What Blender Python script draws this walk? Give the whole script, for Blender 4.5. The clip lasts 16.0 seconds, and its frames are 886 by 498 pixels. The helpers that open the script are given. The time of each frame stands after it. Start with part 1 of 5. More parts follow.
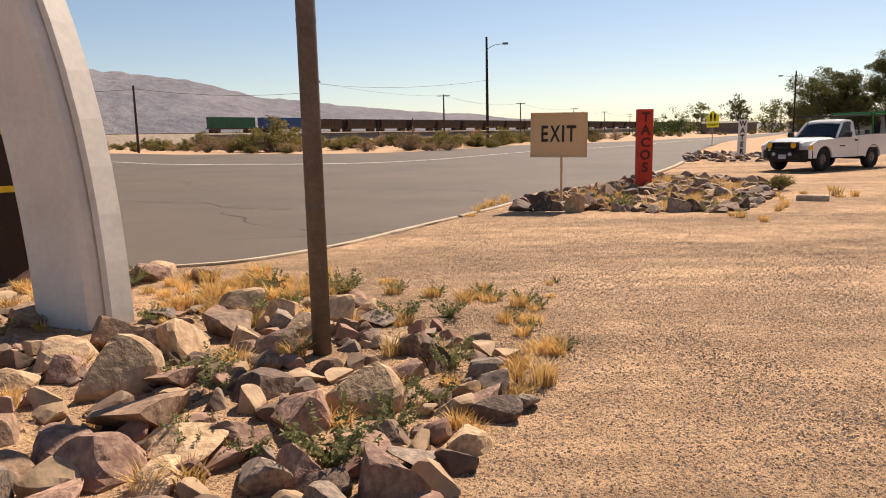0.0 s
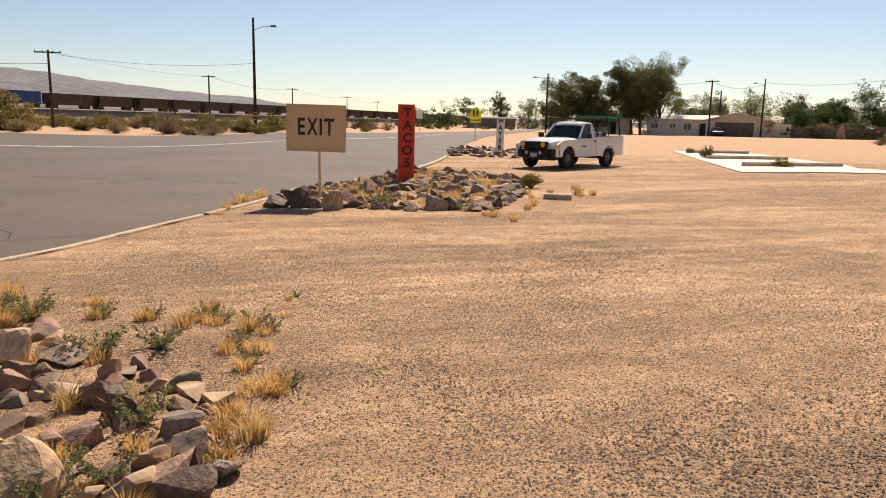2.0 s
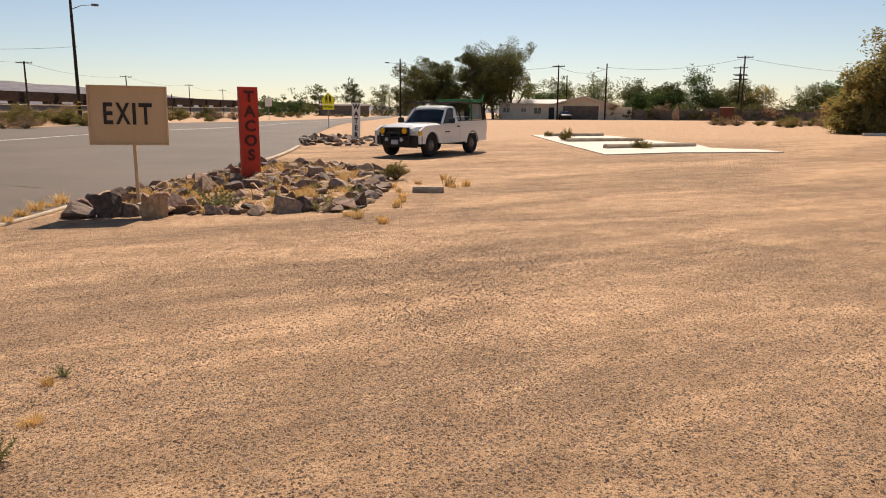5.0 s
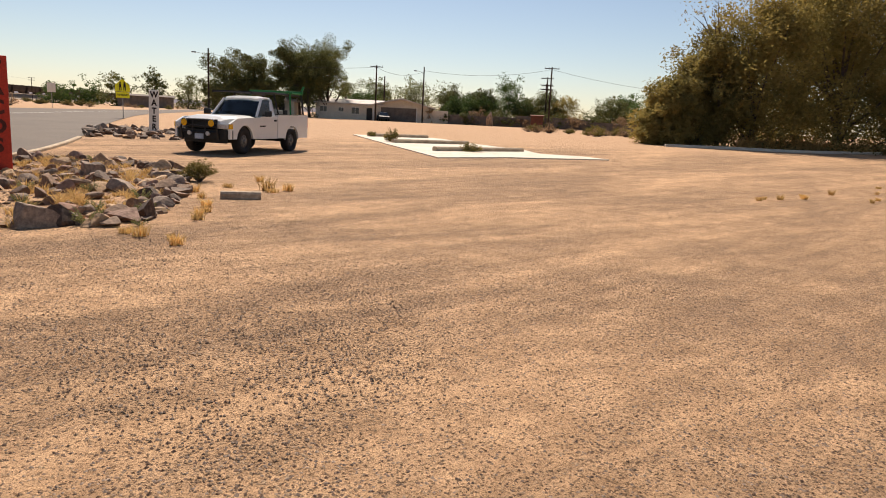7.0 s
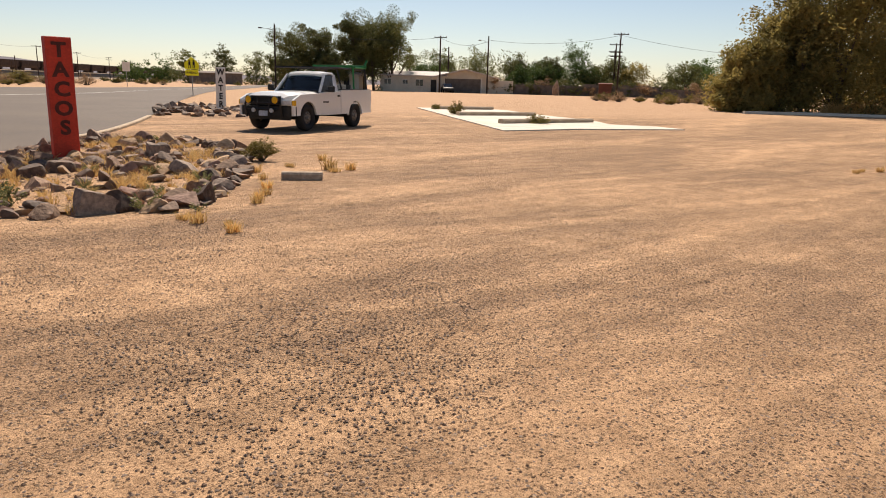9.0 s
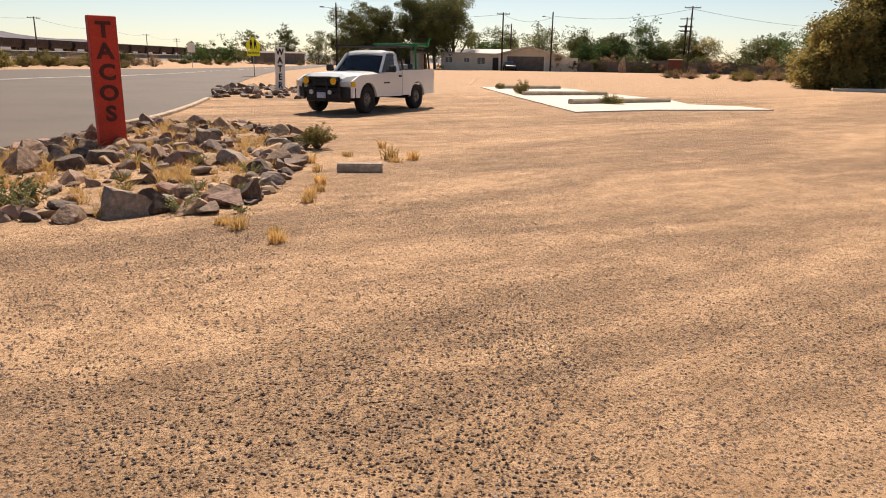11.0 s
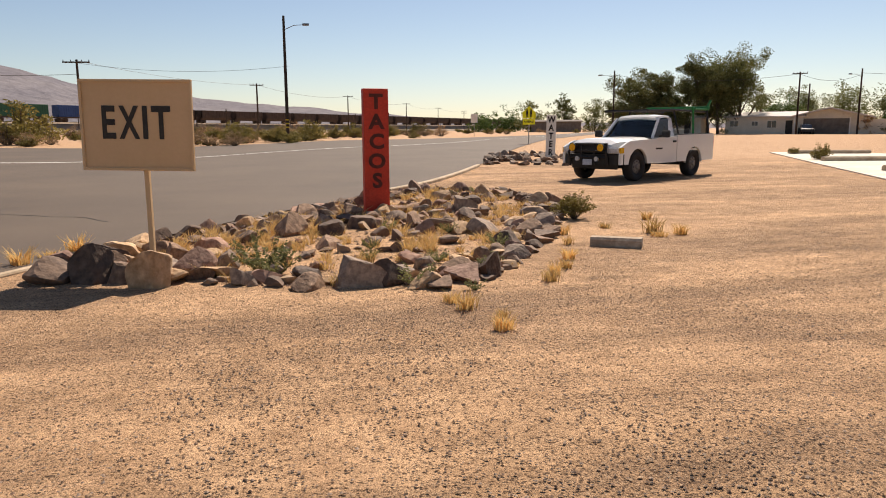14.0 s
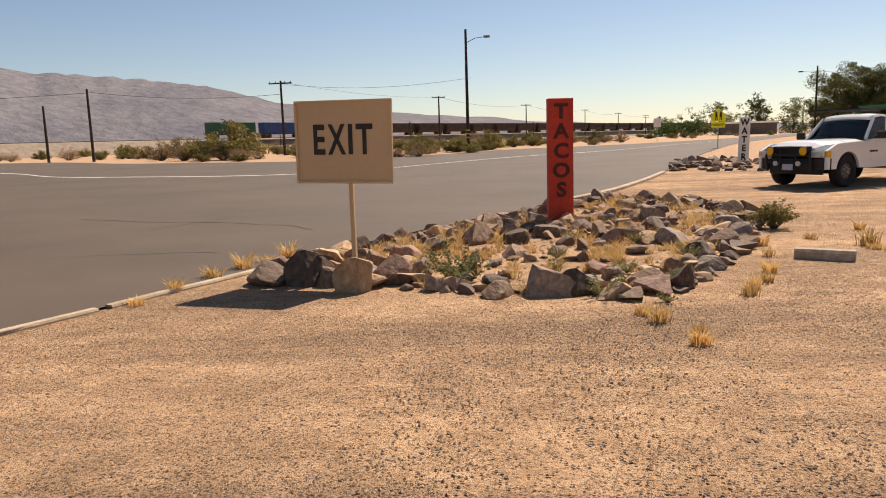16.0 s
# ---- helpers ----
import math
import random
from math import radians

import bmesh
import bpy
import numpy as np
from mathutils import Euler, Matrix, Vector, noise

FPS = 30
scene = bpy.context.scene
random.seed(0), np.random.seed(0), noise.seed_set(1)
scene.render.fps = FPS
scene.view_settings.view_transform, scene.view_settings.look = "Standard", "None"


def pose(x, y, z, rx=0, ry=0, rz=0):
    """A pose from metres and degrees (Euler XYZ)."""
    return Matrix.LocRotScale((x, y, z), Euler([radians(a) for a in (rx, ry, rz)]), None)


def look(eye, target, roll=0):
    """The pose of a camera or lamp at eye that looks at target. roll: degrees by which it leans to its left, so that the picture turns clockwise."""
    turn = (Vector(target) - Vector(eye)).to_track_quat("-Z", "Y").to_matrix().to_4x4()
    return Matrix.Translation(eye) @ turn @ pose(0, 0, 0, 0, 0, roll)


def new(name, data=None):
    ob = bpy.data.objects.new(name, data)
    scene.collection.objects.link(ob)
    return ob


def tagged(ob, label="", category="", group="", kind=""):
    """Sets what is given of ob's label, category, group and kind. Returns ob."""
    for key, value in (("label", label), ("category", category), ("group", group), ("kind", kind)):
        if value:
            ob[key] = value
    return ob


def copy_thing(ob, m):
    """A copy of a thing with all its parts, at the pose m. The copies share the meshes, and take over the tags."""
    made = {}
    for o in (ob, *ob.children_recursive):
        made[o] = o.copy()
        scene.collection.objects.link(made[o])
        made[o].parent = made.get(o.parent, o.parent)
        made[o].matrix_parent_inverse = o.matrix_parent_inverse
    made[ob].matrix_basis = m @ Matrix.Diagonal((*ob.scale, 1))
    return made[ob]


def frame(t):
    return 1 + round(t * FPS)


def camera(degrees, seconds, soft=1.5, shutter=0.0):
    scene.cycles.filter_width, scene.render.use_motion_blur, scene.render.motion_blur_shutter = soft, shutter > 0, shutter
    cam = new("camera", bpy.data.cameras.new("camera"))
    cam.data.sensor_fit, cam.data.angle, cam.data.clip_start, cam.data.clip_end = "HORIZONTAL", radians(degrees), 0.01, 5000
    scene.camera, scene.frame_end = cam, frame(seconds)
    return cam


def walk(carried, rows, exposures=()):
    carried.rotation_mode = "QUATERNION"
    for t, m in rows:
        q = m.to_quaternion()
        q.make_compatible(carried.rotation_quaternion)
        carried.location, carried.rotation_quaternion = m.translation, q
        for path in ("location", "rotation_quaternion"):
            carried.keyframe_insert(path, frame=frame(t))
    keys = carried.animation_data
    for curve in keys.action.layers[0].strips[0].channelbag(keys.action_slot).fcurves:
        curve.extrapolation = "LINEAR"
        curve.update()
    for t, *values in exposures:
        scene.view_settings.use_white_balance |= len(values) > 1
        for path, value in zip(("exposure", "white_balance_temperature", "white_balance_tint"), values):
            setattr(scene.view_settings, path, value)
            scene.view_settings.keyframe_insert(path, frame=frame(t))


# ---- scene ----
cam = camera(63.45, 16.0, 1.0)
PATH = [
    (0, (0.385, 0.527, 1.530), (0.338, 2.502, 1.219), -1.26),
    (0.5, (0.621, 0.550, 1.603), (0.640, 2.519, 1.253), -1.59),
    (1, (0.640, 0.561, 1.655), (0.859, 2.516, 1.291), -0.21),
    (1.5, (0.783, 0.732, 1.666), (1.169, 2.664, 1.326), 0.36),
    (2, (0.805, 1.141, 1.643), (1.370, 3.028, 1.298), 1.17),
    (2.5, (0.958, 1.548, 1.595), (1.583, 3.419, 1.259), 1.30),
    (3, (1.048, 1.947, 1.614), (1.690, 3.808, 1.256), 1.29),
    (5.5, (1.717, 3.718, 1.530), (2.784, 5.363, 1.133), 1.03),
    (6, (2.056, 4.419, 1.459), (3.275, 5.949, 1.041), 2.29),
    (6.5, (2.419, 4.986, 1.419), (3.718, 6.465, 1.068), 2.07),
    (7, (2.562, 5.361, 1.419), (3.901, 6.803, 1.060), 2.75),
    (7.5, (2.630, 5.424, 1.398), (3.927, 6.909, 1.066), 1.80),
    (8, (2.674, 5.544, 1.421), (3.961, 7.032, 1.060), 1.71),
    (10.5, (3.331, 6.493, 1.478), (4.365, 8.128, 0.968), 0.69),
    (11, (3.497, 6.919, 1.478), (4.548, 8.545, 0.976), 0.96),
    (11.5, (3.875, 7.407, 1.395), (4.830, 9.105, 0.941), 1.07),
    (12, (4.023, 7.765, 1.388), (4.984, 9.467, 0.964), 1.51),
    (12.5, (4.023, 7.736, 1.440), (4.810, 9.529, 1.033), 0.69),
    (13, (4.117, 7.726, 1.435), (4.678, 9.609, 1.060), -0.04),
    (13.5, (4.090, 7.670, 1.442), (4.509, 9.593, 1.084), -0.29),
    (14, (4.079, 7.684, 1.449), (4.462, 9.619, 1.119), -0.27),
    (14.5, (4.065, 7.664, 1.454), (4.420, 9.604, 1.124), -0.41),
    (15, (3.965, 7.582, 1.474), (4.146, 9.546, 1.143), -0.65),
    (15.5, (3.944, 7.596, 1.475), (3.932, 9.574, 1.183), -1.44),
    (16, (3.947, 7.582, 1.486), (3.845, 9.557, 1.186), -1.80),
]
walk(cam, [(t, look(eye, target, roll)) for t, eye, target, roll in PATH], [(0.0, 0.68, 6860, 15), (5.0, 0.46, 6860, 15), (9.0, 0.46, 6860, 15), (11.0, 0.58, 6860, 15), (16.0, 0.52, 6860, 15)])

# ---- world, sun, exposure ----
SUN_AZ, SUN_EL = radians(31), radians(48)
world = bpy.data.worlds.new("sky")
scene.world = world
world.use_nodes = True
wn = world.node_tree
sky = wn.nodes.new("ShaderNodeTexSky")
sky.sky_type = "NISHITA"
sky.sun_disc = False
sky.sun_elevation, sky.sun_rotation = SUN_EL, SUN_AZ
sky.altitude, sky.air_density, sky.dust_density, sky.ozone_density = 700, 1.0, 0.5, 1.3
wn.nodes["Background"].inputs["Strength"].default_value = 0.066
wn.links.new(sky.outputs["Color"], wn.nodes["Background"].inputs["Color"])

sun_data = bpy.data.lights.new("sun", "SUN")
sun_data.energy, sun_data.angle, sun_data.color = 5.0, radians(0.53), (1.0, 0.92, 0.79)
sun = new("sun", sun_data)
sun_dir = Vector((math.sin(SUN_AZ) * math.cos(SUN_EL), math.cos(SUN_AZ) * math.cos(SUN_EL), math.sin(SUN_EL)))
sun.matrix_world = look(sun_dir * 60, (0, 0, 0))
scene.view_settings.exposure = 0.0


# ---- materials ----
def ramp(nt, fac, stops):
    n = nt.nodes.new("ShaderNodeValToRGB")
    while len(n.color_ramp.elements) < len(stops):
        n.color_ramp.elements.new(0.5)
    for e, (p, c) in zip(n.color_ramp.elements, stops):
        e.position, e.color = p, (*c, 1)
    nt.links.new(fac, n.inputs["Fac"])
    return n.outputs["Color"]


def noise_tex(nt, vec, scale, detail=4, rough=0.6, distort=0.0):
    n = nt.nodes.new("ShaderNodeTexNoise")
    n.inputs["Scale"].default_value, n.inputs["Detail"].default_value = scale, detail
    n.inputs["Roughness"].default_value, n.inputs["Distortion"].default_value = rough, distort
    nt.links.new(vec, n.inputs["Vector"])
    return n.outputs["Fac"]


def mixc(nt, fac, a, b, mode="MIX"):
    n = nt.nodes.new("ShaderNodeMix")
    n.data_type, n.blend_type = "RGBA", mode
    for sock, v in ((n.inputs[0], fac), (n.inputs[6], a), (n.inputs[7], b)):
        if isinstance(v, (int, float)):
            sock.default_value = v
        elif isinstance(v, tuple):
            sock.default_value = (*v, 1)
        else:
            nt.links.new(v, sock)
    return n.outputs[2]


def bump(nt, bsdf, height, strength, dist):
    b = nt.nodes.new("ShaderNodeBump")
    b.inputs["Strength"].default_value, b.inputs["Distance"].default_value = strength, dist
    nt.links.new(height, b.inputs["Height"])
    nt.links.new(b.outputs["Normal"], bsdf.inputs["Normal"])


def material(name, a, b, scale=4.0, rough=0.8, metal=0.0, fine=40.0, relief=0.3, depth=0.01, vary=0.0, spec=0.3, coat=0.0, translucent=0.0, speck=0.45):
    """Two tones on a broad noise, a fine grain over them, relief, and a shift in brightness from piece to piece."""
    m = bpy.data.materials.new(name)
    m.use_nodes = True
    nt = m.node_tree
    bsdf = nt.nodes["Principled BSDF"]
    co = nt.nodes.new("ShaderNodeTexCoord").outputs["Object"]
    broad = noise_tex(nt, co, scale, 5)
    grain = noise_tex(nt, co, fine, 3)
    col = ramp(nt, broad, [(0.3, a), (0.7, b)])
    col = mixc(nt, speck, col, ramp(nt, grain, [(0.3, (0.55, 0.55, 0.55)), (0.7, (1.25, 1.25, 1.25))]), "MULTIPLY")
    if vary:
        info = nt.nodes.new("ShaderNodeObjectInfo")
        lo, hi = 1 - vary, 1 + vary
        tint = ramp(nt, info.outputs["Random"], [(0.0, (lo, lo, lo)), (0.5, (1.0, 0.96, 0.92)), (1.0, (hi, hi * 0.97, hi * 0.93))])
        col = mixc(nt, 1.0, col, tint, "MULTIPLY")
    nt.links.new(col, bsdf.inputs["Base Color"])
    bsdf.inputs["Roughness"].default_value, bsdf.inputs["Metallic"].default_value = rough, metal
    bsdf.inputs["Specular IOR Level"].default_value = spec
    bsdf.inputs["Coat Weight"].default_value = coat
    if translucent:
        tr = nt.nodes.new("ShaderNodeBsdfTranslucent")
        mx = nt.nodes.new("ShaderNodeMixShader")
        mx.inputs[0].default_value = translucent
        nt.links.new(col, tr.inputs["Color"])
        nt.links.new(bsdf.outputs[0], mx.inputs[1])
        nt.links.new(tr.outputs[0], mx.inputs[2])
        nt.links.new(mx.outputs[0], nt.nodes["Material Output"].inputs["Surface"])
    if relief:
        bump(nt, bsdf, grain, relief, depth)
    return m


def ground_material():
    m = bpy.data.materials.new("desert_ground")
    m.use_nodes = True
    nt = m.node_tree
    bsdf = nt.nodes["Principled BSDF"]
    bsdf.inputs["Roughness"].default_value = 0.95
    bsdf.inputs["Specular IOR Level"].default_value = 0.15
    co = nt.nodes.new("ShaderNodeTexCoord").outputs["Object"]
    # worn patches of old asphalt chips, stretched along the drive
    mp = nt.nodes.new("ShaderNodeMapping")
    mp.inputs["Rotation"].default_value = (0, 0, radians(-52))
    mp.inputs["Scale"].default_value = (0.35, 1.0, 1.0)
    nt.links.new(co, mp.inputs["Vector"])
    wide = noise_tex(nt, mp.outputs["Vector"], 0.42, 5, 0.62, 0.6)
    mid = noise_tex(nt, co, 2.6, 5, 0.65)
    mp2 = nt.nodes.new("ShaderNodeMapping")
    mp2.inputs["Rotation"].default_value = (0, 0, radians(-62))
    mp2.inputs["Scale"].default_value = (0.22, 1.0, 1.0)
    nt.links.new(co, mp2.inputs["Vector"])
    streak = noise_tex(nt, mp2.outputs["Vector"], 2.2, 6, 0.7, 0.8)
    both = nt.nodes.new("ShaderNodeMath")
    both.operation = "MULTIPLY_ADD"
    both.inputs[1].default_value = 0.55
    nt.links.new(streak, both.inputs[0])
    nt.links.new(wide, both.inputs[2])
    fine = noise_tex(nt, co, 120, 4, 0.75)
    clump = noise_tex(nt, co, 17, 5, 0.7)
    # a small shift of the plan, so that the chips are ragged
    wobble = nt.nodes.new("ShaderNodeTexNoise")
    wobble.inputs["Scale"].default_value, wobble.inputs["Detail"].default_value = 85, 3
    nt.links.new(co, wobble.inputs["Vector"])
    small = nt.nodes.new("ShaderNodeVectorMath")
    small.operation = "SCALE"
    small.inputs["Scale"].default_value = 0.022
    nt.links.new(wobble.outputs["Color"], small.inputs[0])
    ragged = nt.nodes.new("ShaderNodeVectorMath")
    nt.links.new(co, ragged.inputs[0])
    nt.links.new(small.outputs[0], ragged.inputs[1])
    # long tracks of wheels along the drive, and drifts across it
    mp3 = nt.nodes.new("ShaderNodeMapping")
    mp3.inputs["Rotation"].default_value = (0, 0, radians(-58))
    mp3.inputs["Scale"].default_value = (0.10, 1.0, 1.0)
    nt.links.new(co, mp3.inputs["Vector"])
    tracks = noise_tex(nt, mp3.outputs["Vector"], 1.6, 6, 0.66, 0.5)
    mp4 = nt.nodes.new("ShaderNodeMapping")
    mp4.inputs["Rotation"].default_value = (0, 0, radians(24))
    mp4.inputs["Scale"].default_value = (0.3, 1.0, 1.0)
    nt.links.new(co, mp4.inputs["Vector"])
    drift = noise_tex(nt, mp4.outputs["Vector"], 4.0, 8, 0.75, 0.6)
    sway = nt.nodes.new("ShaderNodeMath")
    nt.links.new(tracks, sway.inputs[0])
    nt.links.new(drift, sway.inputs[1])
    lie = nt.nodes.new("ShaderNodeMath")
    lie.operation = "MULTIPLY_ADD"
    lie.inputs[1].default_value = -0.55
    nt.links.new(sway.outputs[0], lie.inputs[0])
    lie2 = nt.nodes.new("ShaderNodeMath")
    lie2.inputs[1].default_value = 0.55
    nt.links.new(both.outputs[0], lie2.inputs[0])
    nt.links.new(lie2.outputs[0], lie.inputs[2])
    # how thick the dark chips lie: patches and streaks
    amount = ramp(nt, lie.outputs[0], [(0.58, (0.12, 0.12, 0.12)), (0.76, (0.42, 0.42, 0.42)), (0.94, (0.74, 0.74, 0.74))])

    def chip_layer(size, near, edge):
        """Loose chips of one size: in some cells a small blot, in the more cells the thicker they lie."""
        v = nt.nodes.new("ShaderNodeTexVoronoi")
        v.inputs["Scale"].default_value = size
        nt.links.new(ragged.outputs[0], v.inputs["Vector"])
        tone = nt.nodes.new("ShaderNodeSeparateColor")
        nt.links.new(v.outputs["Color"], tone.inputs[0])
        less = nt.nodes.new("ShaderNodeMath")
        less.operation = "LESS_THAN"
        nt.links.new(tone.outputs[0], less.inputs[0])
        nt.links.new(amount, less.inputs[1])
        blot = ramp(nt, v.outputs["Distance"], [(near, (1, 1, 1)), (edge, (0, 0, 0))])
        both_ = nt.nodes.new("ShaderNodeMath")
        both_.operation = "MULTIPLY"
        nt.links.new(less.outputs[0], both_.inputs[0])
        nt.links.new(blot, both_.inputs[1])
        shade = ramp(nt, tone.outputs[1], [(0.0, (0.065, 0.040, 0.026)), (0.5, (0.18, 0.113, 0.070)), (1.0, (0.46, 0.31, 0.195))])
        return both_.outputs[0], shade

    sand = ramp(nt, mid, [(0.3, (0.38, 0.234, 0.133)), (0.68, (0.57, 0.366, 0.218))])
    worn = ramp(nt, lie.outputs[0], [(0.60, (1.12, 1.11, 1.09)), (0.76, (0.94, 0.93, 0.91)), (0.95, (0.70, 0.69, 0.69))])
    col = mixc(nt, 1.0, sand, worn, "MULTIPLY")
    col = mixc(nt, 0.7, col, ramp(nt, clump, [(0.34, (0.66, 0.64, 0.62)), (0.48, (1.0, 1.0, 1.0)), (0.64, (1.16, 1.15, 1.13))]), "MULTIPLY")
    where1, shade1 = chip_layer(48, 0.28, 0.50)
    where2, shade2 = chip_layer(105, 0.34, 0.58)
    col = mixc(nt, where2, col, shade2)
    col = mixc(nt, where1, col, shade1)
    speck = ramp(nt, fine, [(0.33, (0.45, 0.42, 0.39)), (0.46, (0.97, 0.96, 0.95)), (0.66, (1.28, 1.26, 1.22))])
    col = mixc(nt, 0.8, col, speck, "MULTIPLY")
    # small shadows of the rough surface, painted as sharp dark specks
    speck_shade = noise_tex(nt, co, 44, 3, 0.6, 0.4)
    col = mixc(nt, 0.8, col, ramp(nt, speck_shade, [(0.36, (0.40, 0.37, 0.35)), (0.43, (1.0, 1.0, 1.0)), (0.62, (1.08, 1.07, 1.06))]), "MULTIPLY")
    where = where1
    # cleaner, redder soil away from the drive
    sep = nt.nodes.new("ShaderNodeSeparateXYZ")
    nt.links.new(co, sep.inputs[0])
    far = nt.nodes.new("ShaderNodeMath")
    far.operation = "MULTIPLY_ADD"
    far.inputs[1].default_value, far.inputs[2].default_value = 0.55, 0.0
    nt.links.new(sep.outputs["X"], far.inputs[0])
    add = nt.nodes.new("ShaderNodeMath")
    nt.links.new(sep.outputs["Y"], add.inputs[0])
    nt.links.new(far.outputs[0], add.inputs[1])
    wob = nt.nodes.new("ShaderNodeMath")
    wob.operation = "MULTIPLY_ADD"
    wob.inputs[1].default_value = 14.0
    nt.links.new(wide, wob.inputs[0])
    nt.links.new(add.outputs[0], wob.inputs[2])
    sc = nt.nodes.new("ShaderNodeMapRange")
    sc.inputs["From Min"].default_value, sc.inputs["From Max"].default_value = 50.0, 58.0
    nt.links.new(wob.outputs[0], sc.inputs["Value"])
    soil = ramp(nt, mid, [(0.3, (0.42, 0.255, 0.145)), (0.7, (0.53, 0.34, 0.205))])
    col = mixc(nt, sc.outputs["Result"], col, soil)
    nt.links.new(col, bsdf.inputs["Base Color"])
    h = nt.nodes.new("ShaderNodeMath")
    h.operation = "MULTIPLY_ADD"
    h.inputs[1].default_value = 0.35
    nt.links.new(where, h.inputs[0])
    rough_h = noise_tex(nt, co, 34, 6, 0.8, 0.3)
    nt.links.new(rough_h, h.inputs[2])
    bump(nt, bsdf, h.outputs[0], 0.9, 0.024)
    return m


def asphalt_material():
    m = bpy.data.materials.new("asphalt")
    m.use_nodes = True
    nt = m.node_tree
    bsdf = nt.nodes["Principled BSDF"]
    bsdf.inputs["Roughness"].default_value = 0.85
    co = nt.nodes.new("ShaderNodeTexCoord").outputs["Object"]
    wide = noise_tex(nt, co, 0.25, 5)
    fine = noise_tex(nt, co, 90, 3, 0.7)
    col = ramp(nt, wide, [(0.3, (0.071, 0.047, 0.030)), (0.7, (0.106, 0.073, 0.047))])
    col = mixc(nt, 0.6, col, ramp(nt, fine, [(0.3, (0.5, 0.5, 0.5)), (0.7, (1.4, 1.38, 1.35))]), "MULTIPLY")
    nt.links.new(col, bsdf.inputs["Base Color"])
    bump(nt, bsdf, fine, 0.4, 0.006)
    return m


def glass_material(name, tint, rough=0.02):
    m = bpy.data.materials.new(name)
    m.use_nodes = True
    bsdf = m.node_tree.nodes["Principled BSDF"]
    bsdf.inputs["Base Color"].default_value = (*tint, 1)
    bsdf.inputs["Roughness"].default_value = rough
    bsdf.inputs["Transmission Weight"].default_value = 1.0
    bsdf.inputs["IOR"].default_value = 1.45
    return m


